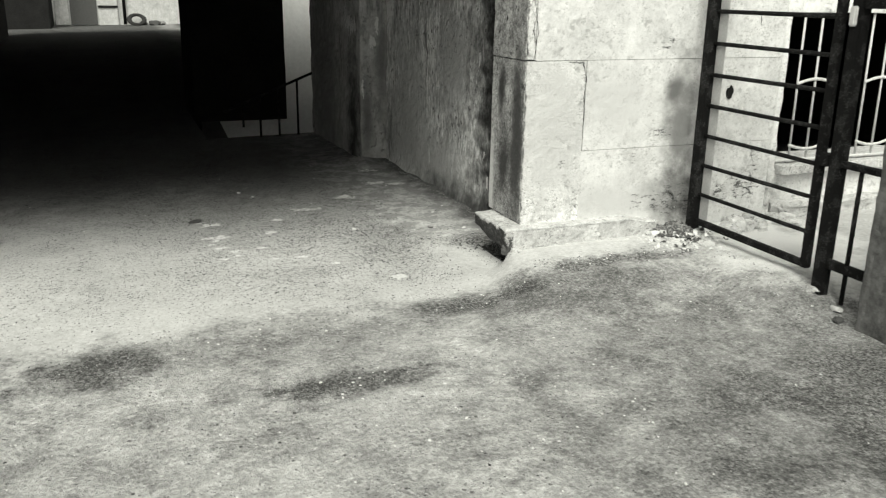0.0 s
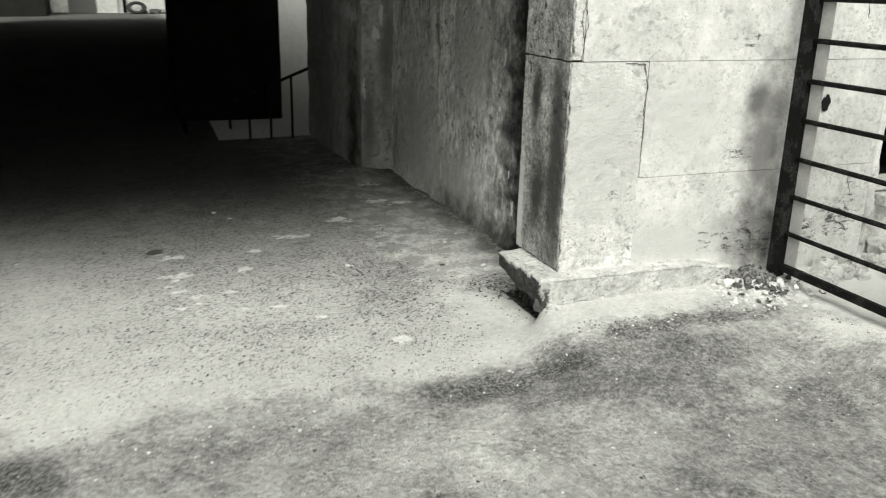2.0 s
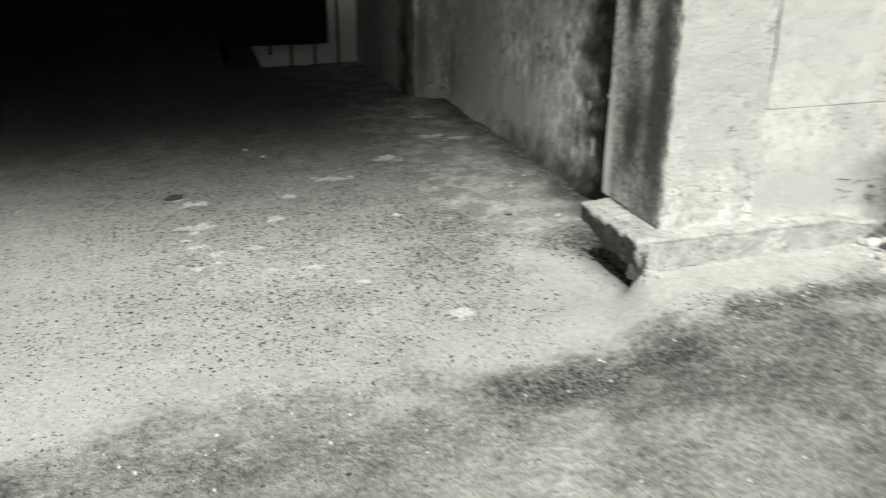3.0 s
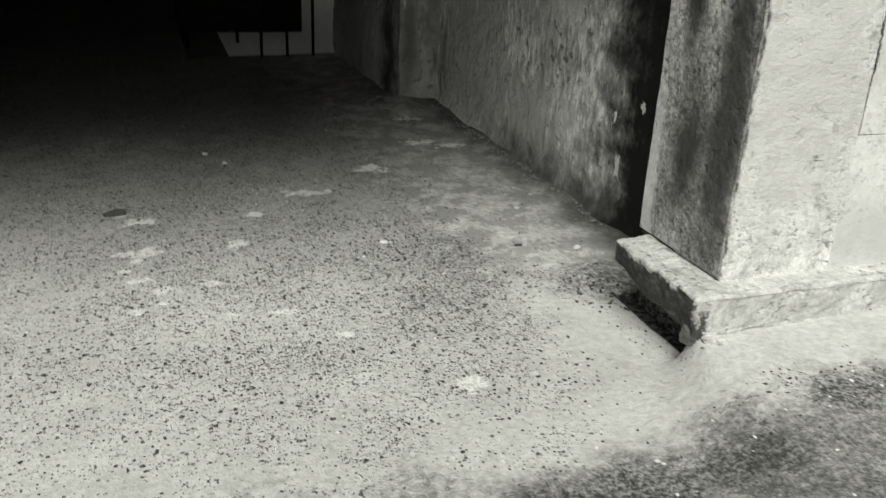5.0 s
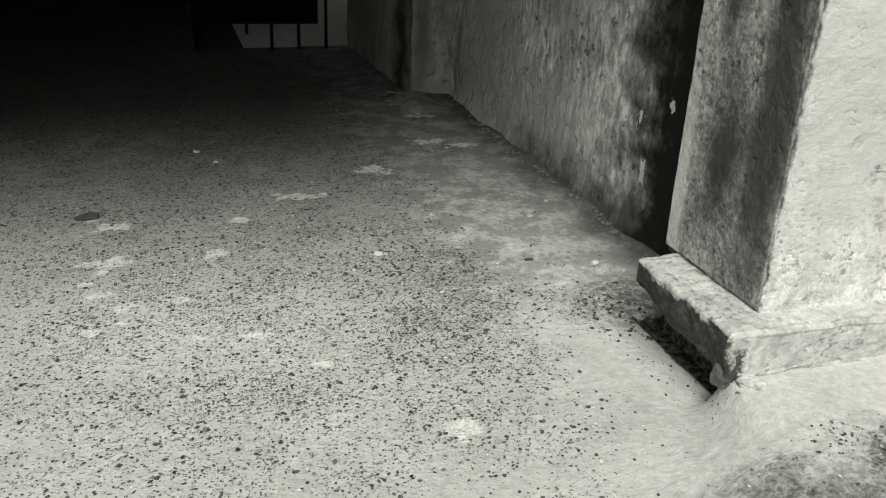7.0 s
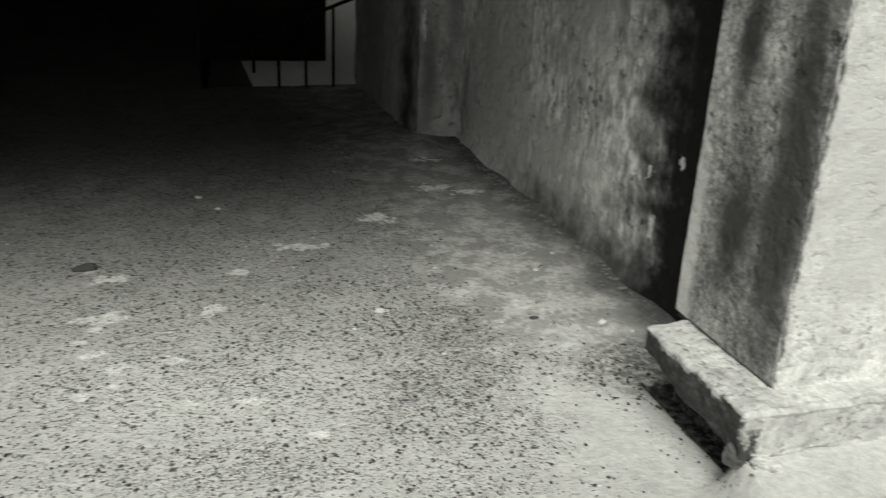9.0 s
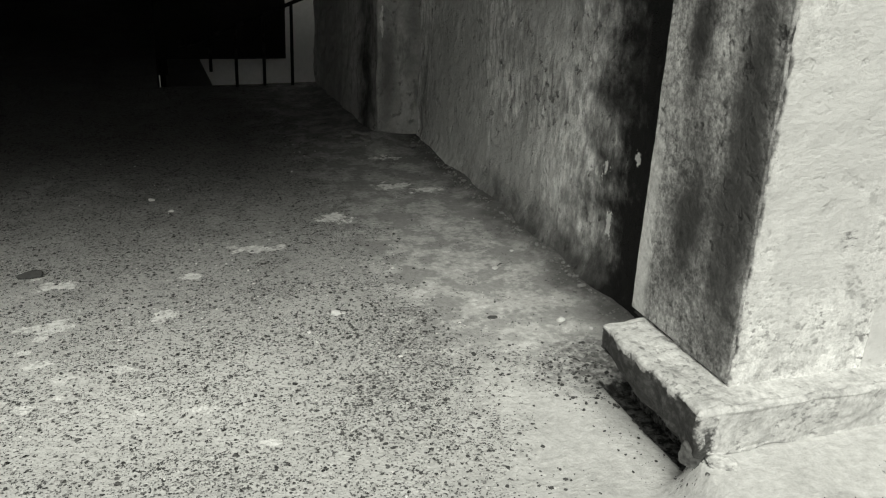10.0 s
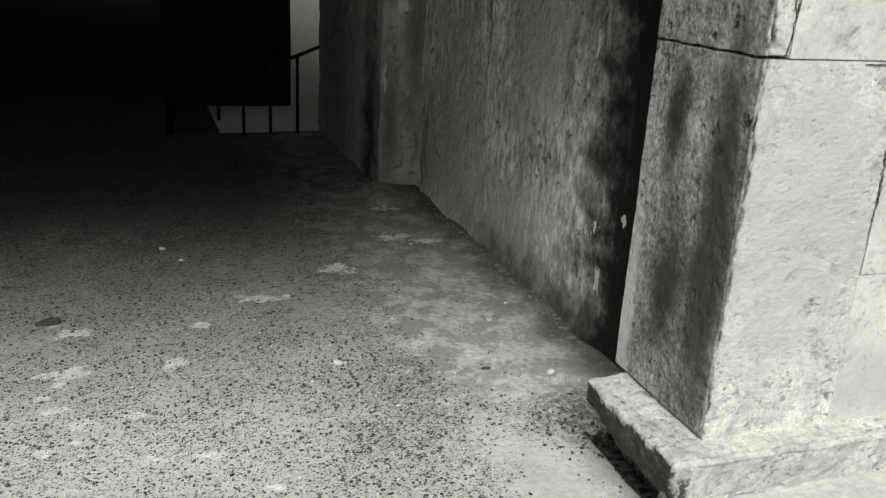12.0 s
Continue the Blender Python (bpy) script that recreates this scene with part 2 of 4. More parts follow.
    ragged, flecked = m.noise(17, 4, 0.6, shift=(1, 4, 0)), m.noise(75, 4, 0.6, shift=(6, 1, 0))
    white = m.most(*[m.splash((px, py, 0), (rx * 0.66, ry * 0.62, 9), ragged, flecked) for px, py, rx, ry in spots])
    value = m.mix(m.math("MULTIPLY", white, m.ramp(fine, 0.35, 0.6, 0.55, 0.95)), value, 0.80)
    height = m.math("ADD", m.math("MULTIPLY", fine, m.mix(is_lane, 0.34, 1.2)), m.math("MULTIPLY", grain, m.mix(is_lane, 0.10, 0.45)))
    height = m.math("SUBTRACT", height, m.math("MULTIPLY", agg, 0.7))
    height = m.math("SUBTRACT", height, m.math("MULTIPLY", m.math("MULTIPLY", d2, is_lane), 0.15))
    height = m.math("ADD", height, m.math("MULTIPLY", light_stone, 0.5))
    mat = m.done(m.math("MAXIMUM", value, 0.006), 0.95, height, 0.85, 0.010)
    m.bsdf.inputs["Specular IOR Level"].default_value = 0.05
    return mat


def plaster_material(name, base=0.72, dark=0.30, blots=(), chips=(), amount=1.0, seed=0.0, drips=0.25, speckle=0.20, streak=0.0, corner=0.0, cloud=0.12, scars=(), flecks=0.0, crumbs=0.0, relief=0.6, shade_boxes=(), trowel=0.0, mottle=0.0):
    """Old limewashed render: blotches, drips, pits, trowel streaks, and given stains and painted shade."""
    m = Nodes(name)
    sh = (seed, seed * 0.7, seed * 1.3)
    big, mid, fine, grain = m.noise(1.7, 4, 0.6, shift=sh), m.noise(9, 6, 0.7, shift=sh), m.noise(40, 5, 0.7, shift=sh), m.noise(160, 3, 0.7)
    drip = m.noise(5, 5, 0.65, stretch=(1.6, 1.6, 0.22), shift=sh)
    v = m.math("ADD", base, m.math("MULTIPLY", m.math("SUBTRACT", big, 0.5), 0.14 * amount))
    v = m.math("ADD", v, m.math("MULTIPLY", m.math("SUBTRACT", mid, 0.5), 0.26 * amount))
    v = m.math("ADD", v, m.math("MULTIPLY", m.math("SUBTRACT", fine, 0.5), speckle * amount))
    v = m.math("ADD", v, m.math("MULTIPLY", m.math("SUBTRACT", grain, 0.5), 0.5 * speckle * amount))
    v = m.math("ADD", v, m.math("MULTIPLY", m.math("SUBTRACT", m.noise(3.6, 6, 0.7, shift=(sh[2], sh[0], sh[1])), 0.5), cloud * 2))
    pock = m.noise(20, 4, 0.6, shift=(sh[1], sh[2], sh[0]))
    pits = m.math("MULTIPLY", m.ramp(pock, 0.62, 0.82), m.ramp(mid, 0.35, 0.7))
    v = m.mix(m.math("MULTIPLY", pits, 0.85 * amount), v, dark)
    specks = m.math("MULTIPLY", m.ramp(fine, 0.80, 0.90), m.ramp(big, 0.2, 0.7))
    v = m.mix(m.math("MULTIPLY", specks, 0.8 * amount), v, dark * 0.6)
    v = m.mix(m.math("MULTIPLY", m.ramp(drip, 0.60, 0.90), drips * amount), v, dark)
    rub = m.noise(15, 5, 0.65, stretch=(1.0, 1.0, 0.36), shift=sh)
    if streak:
        v = m.mix(m.math("MULTIPLY", m.ramp(rub, 0.52, 0.85), streak), v, dark * 0.5)
        v = m.mix(m.math("MULTIPLY", m.ramp(rub, 0.36, 0.10), streak * 0.5), v, min(0.6, base * 1.5))
    nick = m.noise(75, 4, 0.6, stretch=(0.75, 0.75, 1.1), shift=sh)
    if flecks:
        patch = m.ramp(m.noise(7, 5, 0.65, shift=(sh[1], 3.0, sh[0])), 0.42, 0.66)
        v = m.mix(m.math("MULTIPLY", m.math("MULTIPLY", m.ramp(nick, 0.58, 0.72), patch), flecks), v, dark * 0.5)
        v = m.mix(m.math("MULTIPLY", m.ramp(m.noise(20, 6, 0.72, shift=(sh[2], 1.0, 4.0)), 0.46, 0.80), flecks * 0.40), v, dark)
    if crumbs:
        bit = m.noise(85, 5, 0.7, shift=(sh[2], 5.0, 1.0))
        v = m.mix(m.math("MULTIPLY", m.ramp(bit, 0.50, 0.78), crumbs), v, min(0.75, base * 2.4))
        v = m.mix(m.math("MULTIPLY", m.ramp(bit, 0.48, 0.24), crumbs), v, dark * 0.6)
    if mottle:
        blotch = m.noise(11, 7, 0.75, shift=(sh[1], 8.0, sh[2]))
        scuff = m.noise(30, 6, 0.72, stretch=(0.8, 1, 1.1), shift=(3.0, sh[1], 6.0))
        v = m.mix(m.math("MULTIPLY", m.ramp(blotch, 0.50, 0.86), mottle), v, dark)
        v = m.mix(m.math("MULTIPLY", m.math("MULTIPLY", m.ramp(scuff, 0.60, 0.76), m.ramp(blotch, 0.25, 0.6)), mottle * 1.3), v, dark * 0.7)
    if trowel:
        stroke = m.noise(34, 5, 0.7, stretch=(1.0, 1.0, 0.34), shift=(sh[2], 2.0, sh[1]))
        sweep = m.noise(3.2, 4, 0.6, stretch=(1.0, 1.0, 0.55), shift=(5.0, sh[0], 1.0))
        v = m.math("MULTIPLY", v, m.ramp(stroke, 0.22, 0.78, 1.0 - 0.45 * trowel, 1.0 + 0.40 * trowel))
        v = m.math("MULTIPLY", v, m.ramp(sweep, 0.25, 0.75, 1.0 - 0.30 * trowel, 1.0 + 0.22 * trowel))
    for centre, radii, tone, soft in blots:
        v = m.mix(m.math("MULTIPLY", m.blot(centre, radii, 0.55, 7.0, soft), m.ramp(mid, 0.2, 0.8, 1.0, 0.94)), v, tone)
    if crumbs:
        v = m.math("MULTIPLY", v, m.ramp(bit, 0.28, 0.72, 1.0 - 0.25 * crumbs, 1.0 + 0.30 * crumbs))
    for centre, radii in scars:
        rag = m.math("MULTIPLY", m.blot(centre, radii, 0.9, 16.0, 0.45), m.ramp(m.noise(26, 7, 0.78, stretch=(0.5, 1, 1.5), shift=(4, 1, sh[0])), 0.52, 0.66))
        v = m.mix(m.math("MULTIPLY", rag, 0.92), v, 0.045)
    # shade put into the colour inside the given boxes
    for lo, hi, tone, soft in shade_boxes:
        v = m.mix(m.math("MULTIPLY", m.box_mask(lo, hi, soft, m.noise(24, 4, 0.6, shift=sh), fine), m.ramp(fine, 0.35, 0.85, 1.0, 0.88)), v, tone)
    if corner:
        rim = m.math("ADD", m.axis(0), m.math("MULTIPLY", m.math("SUBTRACT", m.noise(14, 5, 0.7), 0.5), 0.030))
        v = m.mix(m.ramp(rim, corner + 0.012, corner - 0.002), v, dark * 0.25)
    if chips and flecks == 0.0:
        v = m.mix(m.math("MULTIPLY", m.ramp(m.noise(90, 4, 0.6, shift=(9, 1, 3)), 0.90, 0.97), m.ramp(m.noise(2.4, 4, 0.6, shift=(7, 1, 2)), 0.5, 0.7)), v, 0.7)
    if chips:
        torn, speck = m.noise(26, 4, 0.6, stretch=(1, 1, 0.6), shift=(2, 7, 1)), m.noise(90, 4, 0.6, shift=(9, 1, 3))
    for centre, radii in chips:
        v = m.mix(m.splash(centre, tuple(r * 1.25 for r in radii), torn, speck), v, 0.85)
    h = m.math("ADD", m.math("MULTIPLY", pock, -0.6), m.math("ADD", m.math("MULTIPLY", fine, 0.30), m.math("MULTIPLY", grain, 0.08)))
    h = m.math("ADD", h, m.math("MULTIPLY", rub, 0.35 * streak))
    h = m.math("SUBTRACT", h, m.math("MULTIPLY", pits, 0.5))
    h = m.math("SUBTRACT", h, m.math("MULTIPLY", nick, 0.35 * flecks))
    if trowel:
        h = m.math("ADD", h, m.math("MULTIPLY", stroke, 0.5 * trowel))
    return m.done(m.math("MAXIMUM", v, 0.02), 0.93, h, relief, 0.010)


def plain_material(name, value, rough=0.7, spread=0.3, scale=12.0, metal=0.0, bump=0.3):
    m = Nodes(name)
    mid, fine = m.noise(scale, 5, 0.6), m.noise(scale * 9, 3, 0.6)
    v = m.math("MULTIPLY", m.math("ADD", 1.0 - spread, m.math("ADD", m.math("MULTIPLY", mid, spread), m.math("MULTIPLY", fine, spread))), value)
    return m.done(v, rough, m.math("ADD", mid, fine), bump, 0.003, metal)


def iron_material():
    m = Nodes("rusted_painted_iron")
    mid, fine = m.noise(14, 5, 0.65), m.noise(120, 4, 0.65)
    v = m.mix(m.ramp(mid, 0.5, 0.66), 0.006, 0.020)
    v = m.mix(m.math("MULTIPLY", m.ramp(fine, 0.60, 0.68), m.ramp(mid, 0.45, 0.6)), v, 0.05)
    return m.done(v, m.mix(mid, 0.7, 0.95), fine, 0.6, 0.002)


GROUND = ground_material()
WHITE = plaster_material("limewashed_corner_render", 0.78, 0.30,
                         blots=(((2.22, 4.42, 0.85), (0.24, 0.3, 0.42), 0.57, 0.9),), amount=1.45, corner=2.036, speckle=0.44, drips=0.18, flecks=0.95, cloud=0.17, relief=0.55, mottle=0.70,
                         scars=(((2.30, 4.42, 0.62), (0.02, 0.3, 0.02)), ((2.15, 4.42, 0.50), (0.015, 0.3, 0.02))))
# the blot at (3.10, 0.36) paints the shade of a broken hollow
COURSE = plaster_material("limewashed_course_render", 0.68, 0.34,
                          blots=(((3.10, 4.42, 0.80), (0.10, 0.5, 0.36), 0.20, 0.7), ((3.02, 4.42, 1.02), (0.05, 0.5, 0.08), 0.16, 0.8), ((3.10, 4.42, 0.36), (0.19, 0.5, 0.15), 0.07, 0.6),
                                  ((2.62, 4.42, 0.95), (0.20, 0.3, 0.16), 0.60, 0.9), ((2.7, 4.42, 0.36), (0.35, 0.3, 0.10), 0.55, 0.9)), amount=0.75, speckle=0.24, drips=0.16, flecks=0.40, cloud=0.16, relief=0.34, mottle=0.30, seed=17.0,
                          scars=(((3.09, 4.42, 0.35), (0.15, 0.3, 0.10)), ((2.93, 4.42, 0.35), (0.13, 0.3, 0.035)), ((2.95, 4.42, 0.77), (0.07, 0.3, 0.03)),
                                 ((2.96, 4.42, 1.30), (0.04, 0.3, 0.05)), ((2.78, 4.42, 0.64), (0.012, 0.3, 0.06)),
                                 ((3.62, 4.42, 0.41), (0.17, 0.3, 0.09)), ((3.42, 4.42, 0.36), (0.10, 0.3, 0.05)), ((3.69, 4.42, 0.56), (0.035, 0.3, 0.10))))
REVEAL = plaster_material("dark_reveal_render", 0.34, 0.04,
                          blots=(((2.03, 4.825, 0.45), (0.5, 0.035, 0.34), 0.62, 0.6), ((2.03, 4.66, 0.6), (0.5, 0.07, 0.18), 0.06, 0.7),
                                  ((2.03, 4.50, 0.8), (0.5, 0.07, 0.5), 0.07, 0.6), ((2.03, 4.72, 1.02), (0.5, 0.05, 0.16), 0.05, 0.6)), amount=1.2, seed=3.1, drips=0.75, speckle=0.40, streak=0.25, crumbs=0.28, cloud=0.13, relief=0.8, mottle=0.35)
# the later blots darken the wall's base and blacken it beside the pilaster
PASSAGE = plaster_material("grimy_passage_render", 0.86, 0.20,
                           blots=(((2.28, 7.15, 0.55), (0.4, 0.40, 0.60), 0.66, 0.95), ((2.28, 6.35, 0.22), (0.4, 0.55, 0.22), 0.56, 0.95), ((2.28, 6.1, 1.05), (0.4, 0.3, 0.3), 0.56, 0.95), ((2.28, 5.75, 0.02), (0.4, 1.0, 0.14), 0.10, 0.8), ((2.28, 5.10, 0.9), (0.6, 0.56, 2.2), 0.08, 0.6), ((2.28, 5.02, 0.9), (0.6, 0.47, 2.4), 0.010, 0.38)),
                           chips=[((2.28, cy, cz), (0.2, 0.8 * ry, 0.8 * rz)) for cy, cz, ry, rz in
                                  ((5.80, 0.58, 0.050, 0.020), (5.74, 0.555, 0.030, 0.015), (5.80, 0.80, 0.014, 0.014), (5.71, 0.785, 0.012, 0.035), (5.52, 0.475, 0.022, 0.035),
                                   (5.34, 0.56, 0.014, 0.018), (5.48, 0.285, 0.020, 0.050), (6.60, 0.29, 0.012, 0.055), (7.66, 0.60, 0.020, 0.060), (7.68, 0.74, 0.014, 0.050),
                                   (7.12, 0.74, 0.010, 0.040), (7.49, 1.16, 0.040, 0.060), (7.38, 1.15, 0.025, 0.025), (7.60, 1.22, 0.035, 0.045), (5.64, 1.09, 0.010, 0.060), (7.3, 1.38, 0.03, 0.05))],
                           amount=1.4, seed=7.7, drips=0.8, speckle=0.28, streak=0.5, cloud=0.24, crumbs=0.12, trowel=0.8, relief=1.0)
PIER = plaster_material("grimy_pier_render", 0.58, 0.14, blots=(((2.02, 8.0, 0.30), (0.06, 0.16, 0.75), 0.06, 0.8), ((2.0, 9.0, 0.6), (0.2, 0.5, 1.0), 0.28, 0.8), ((2.10, 7.75, 0.45), (0.05, 0.1, 0.35), 0.22, 0.9), ((2.24, 7.75, 0.9), (0.05, 0.1, 0.4), 0.25, 0.9)),
                        chips=(((2.02, 8.11, 1.26), (0.2, 0.10, 0.06)), ((2.02, 7.95, 1.25), (0.2, 0.05, 0.05)), ((2.16, 7.75, 1.12), (0.025, 0.1, 0.04)), ((2.2, 7.75, 1.26), (0.015, 0.1, 0.05)), ((2.06, 7.75, 0.72), (0.008, 0.1, 0.06))), amount=1.0, seed=12.4, drips=0.7, speckle=0.2, streak=0.5, cloud=0.15)
BROKEN = plaster_material("crumbled_dirty_masonry", 0.13, 0.03, amount=0.9, seed=14.0, speckle=0.5, crumbs=0.6)
# the box darkens the plinth's west face, standing in for its shade
STONE = plaster_material("pale_worn_plinth_stone", 0.56, 0.13, shade_boxes=(((1.0, 4.345, 0.0), (1.965, 5.0, 0.266), 0.055, 0.020),), amount=0.7, seed=5.2, speckle=0.40, drips=0.0, crumbs=0.14, flecks=0.55, relief=0.45)
# near-black base colour that puts the dark interiors' shade into their surfaces
NEAR_BLACK = plain_material("near_black_render", 0.016, 0.95, 0.5, 3.0)
PILLAR = plaster_material("grey_cement_pillar", 0.155, 0.08, amount=0.4, seed=9.0)
YARD = plaster_material("sunlit_yard_render", 0.78, 0.34, blots=(((3.68, 4.42, 0.36), (0.20, 0.5, 0.14), 0.26, 0.5),), amount=0.8, seed=21.0, flecks=0.5, scars=(((3.62, 4.42, 0.38), (0.22, 0.3, 0.13)), ((3.48, 4.42, 0.28), (0.18, 0.3, 0.07)), ((3.66, 4.42, 0.58), (0.04, 0.3, 0.09))))
STAIR_WHITE = plain_material("painted_stairwell_wall", 0.82, 0.8, 0.15, 2.0)
IRON = iron_material()
ZINC = plain_material("dull_zinc_strip", 0.42, 0.6, 0.3, 15.0)
GRILLE = plain_material("chipped_white_iron", 0.62, 0.6, 0.35, 30.0)
DARK_STONE = plain_material("dark_stone", 0.07, 0.9, 0.4, 40.0)
GRIT = plain_material("grey_grit", 0.25, 0.9, 0.5, 60.0)
PALE_CHIP = plain_material("pale_plaster_chips", 0.68, 0.9, 0.3, 30.0)
LEAF = plain_material("dry_leaf_litter", 0.10, 0.85, 0.5, 40.0)
FAR_WALL = plaster_material("shaded_street_render", 0.50, 0.22, amount=0.8, seed=31.0)
TIMBER = plain_material("weathered_dark_timber", 0.09, 0.8, 0.4, 20.0)
RUBBER = plain_material("black_tyre_rubber", 0.03, 0.8, 0.3, 20.0)


# ---------------------------------------------------------------- mesh helpers
def mesh_of(name, verts, faces, material, smooth=False):
    me = bpy.data.meshes.new(name)
    me.from_pydata([tuple(v) for v in verts], [], faces)
    me.materials.append(material)
    if smooth:
        me.polygons.foreach_set("use_smooth", [True] * len(me.polygons))
    me.update()
    return me


def linked(name, me, parent=None, label=""):
    ob = new(name, me)
    if parent is not None:
        ob.parent = parent
    if label:
        ob["label"] = label
    return ob


def part(name, bm, material, parent=None, label="", smooth=False):
    """Links a bmesh as one mesh object under a thing or a part."""
    me = bpy.data.meshes.new(name)
    bm.to_mesh(me)
    bm.free()
    me.materials.append(material)
    if smooth:
        me.polygons.foreach_set("use_smooth", [True] * len(me.polygons))
    return linked(name, me, parent, label)


def empty(name, place, label, category, group="", kind=""):
    ob = new(name)
    ob.location = place
    ob.empty_display_size = 0.05
    return tagged(ob, label, category, group, kind)


def stops(a, b, step, r):
    """Cutting places from a to b, closer together near the ends."""
    n = max(1, int(round((b - a) / step)))
    inner = [a + (b - a) * k / n for k in range(1, n)]
    ends = [a, a + r * 0.35, a + r, b - r, b - r * 0.35, b]
    return sorted(set(round(v, 5) for v in inner + ends if a <= v <= b))


def rough_block(name, lo, hi, material, parent=None, step=0.05, r=0.015, rough=0.004, plain=(), label="", origin=(0, 0, 0), chip=1.0):
    """A worn block between two corners: rounded, chipped edges and an uneven face. plain: sides ("x0", "z1" ...) left square."""
    cuts = [stops(lo[k], hi[k], step, r) for k in range(3)]
    verts, index, faces = [], {}, []

    def vert(i, j, k):
        key = (i, j, k)
        if key not in index:
            index[key] = len(verts)
            verts.append((cuts[0][i], cuts[1][j], cuts[2][k]))
        return index[key]

    n = [len(c) - 1 for c in cuts]
    for axis in range(3):
        u, v = [a for a in range(3) if a != axis]
        for end in (0, n[axis]):
            for a in range(n[u]):
                for b in range(n[v]):
                    ring = []
                    for da, db in ((0, 0), (1, 0), (1, 1), (0, 1)):
                        ijk = [0, 0, 0]
                        ijk[axis], ijk[u], ijk[v] = end, a + da, b + db
                        ring.append(vert(*ijk))
                    flip = (end == 0) ^ (axis == 1)
                    faces.append(ring[::-1] if flip else ring)
    out = []
    for p in verts:
        p = Vector(p)
        w = noise.noise(p * 9.0) * 0.5 + noise.noise(p * 23.0) * 0.5
        big = noise.noise(p * 3.1 + Vector((5, 1, 2)))
        rr = r * min(1.0, max(0.25, 0.55 + 0.9 * w * chip + 0.5 * max(0.0, big) * chip))
        q = p.copy()
        for k in range(3):
            low = lo[k] + (0 if "xyz"[k] + "0" in plain else rr)
            high = hi[k] - (0 if "xyz"[k] + "1" in plain else rr)
            q[k] = min(max(p[k], low), high)
        d = p - q
        if d.length > 1e-6:
            p = q + d.normalized() * min(d.length, rr)
        away = Vector([0.0, 0.0, 0.0])
        for k in range(3):
            if abs(p[k] - lo[k]) < r and "xyz"[k] + "0" not in plain:
                away[k] -= 1
            elif abs(p[k] - hi[k]) < r and "xyz"[k] + "1" not in plain:
                away[k] += 1
        if away.length:
            amount = rough * (noise.noise(p * 6.0) + 0.6 * noise.noise(p * 17.0) + 0.35 * noise.noise(p * 45.0))
            p = p + away.normalized() * (amount - rough)
        out.append(p - Vector(origin))
    return linked(name, mesh_of(name, out, faces, material), parent, label)


def tube(bm, a, b, radius, sides=8):
    a, b = Vector(a), Vector(b)
    d = b - a
    m = Matrix.Translation((a + b) / 2) @ d.to_track_quat("Z", "Y").to_matrix().to_4x4()
    bmesh.ops.create_cone(bm, cap_ends=True, segments=sides, radius1=radius, radius2=radius, depth=d.length, matrix=m)


def bar(bm, lo, hi, bevel=0.003):
    geo = bmesh.ops.create_cube(bm, size=1.0)
    size = Vector(hi) - Vector(lo)
    mid = (Vector(hi) + Vector(lo)) / 2
    for v in geo["verts"]:
        v.co = Vector([v.co[k] * size[k] + mid[k] for k in range(3)])
    if bevel:
        edges = list({e for v in geo["verts"] for e in v.link_edges})
        bmesh.ops.bevel(bm, geom=edges, offset=bevel, segments=2, affect="EDGES")


def smooth01(t):
    t = min(1.0, max(0.0, t))
    return t * t * (3 - 2 * t)


def plane_z(x, y):
    return 0.0195 * (x - 0.46) - 0.006 * (y - 5.72)


def ground_z(x, y):
    """Height of the ground: a gentle cross fall, a cement apron rising to the plinth, and a slow rise along the dark passage."""
    z = plane_z(min(max(x, -3.0), 4.5), min(max(y, -4.0), 10.0))
    near = smooth01((x - 1.84) / 0.12)
    front_edge, fall = 4.05 + 0.325 * near, 0.40 - 0.33 * near
    apron = smooth01((x - 1.60) / 0.38) * smooth01((y - 3.35) / 0.90) * (1 - smooth01((y - front_edge) / fall))
    if x > 2.6:
        apron = max(apron, smooth01((x - 2.6) / 0.5) * smooth01((y - 2.9) / 0.6))
    z += 0.112 * apron
    # the hollow under the plinth, and crumbled render banked against the passage walls
    z -= 0.022 * smooth01((x - 1.975) / 0.03) * smooth01((y - 4.40) / 0.05) * (1 - smooth01((y - 4.86) / 0.06)) * (1 - smooth01((x - 2.3) / 0.1))
    if 4.9 < y < 9.6 and x > 1.6:
        wall_x = 2.28 if y < 7.72 else 2.02
        z += 0.030 * smooth01((x - wall_x + 0.13) / 0.13) * (0.55 + 0.45 * noise.noise(Vector((0, y * 3.0, 4))))
        z += 0.045 * math.exp(-((x - 2.03) / 0.13) ** 2 - ((y - 7.66) / 0.16) ** 2)
    if y > 12:
        z += 0.30 * min(1.0, (y - 12) / 14.4)
    return z


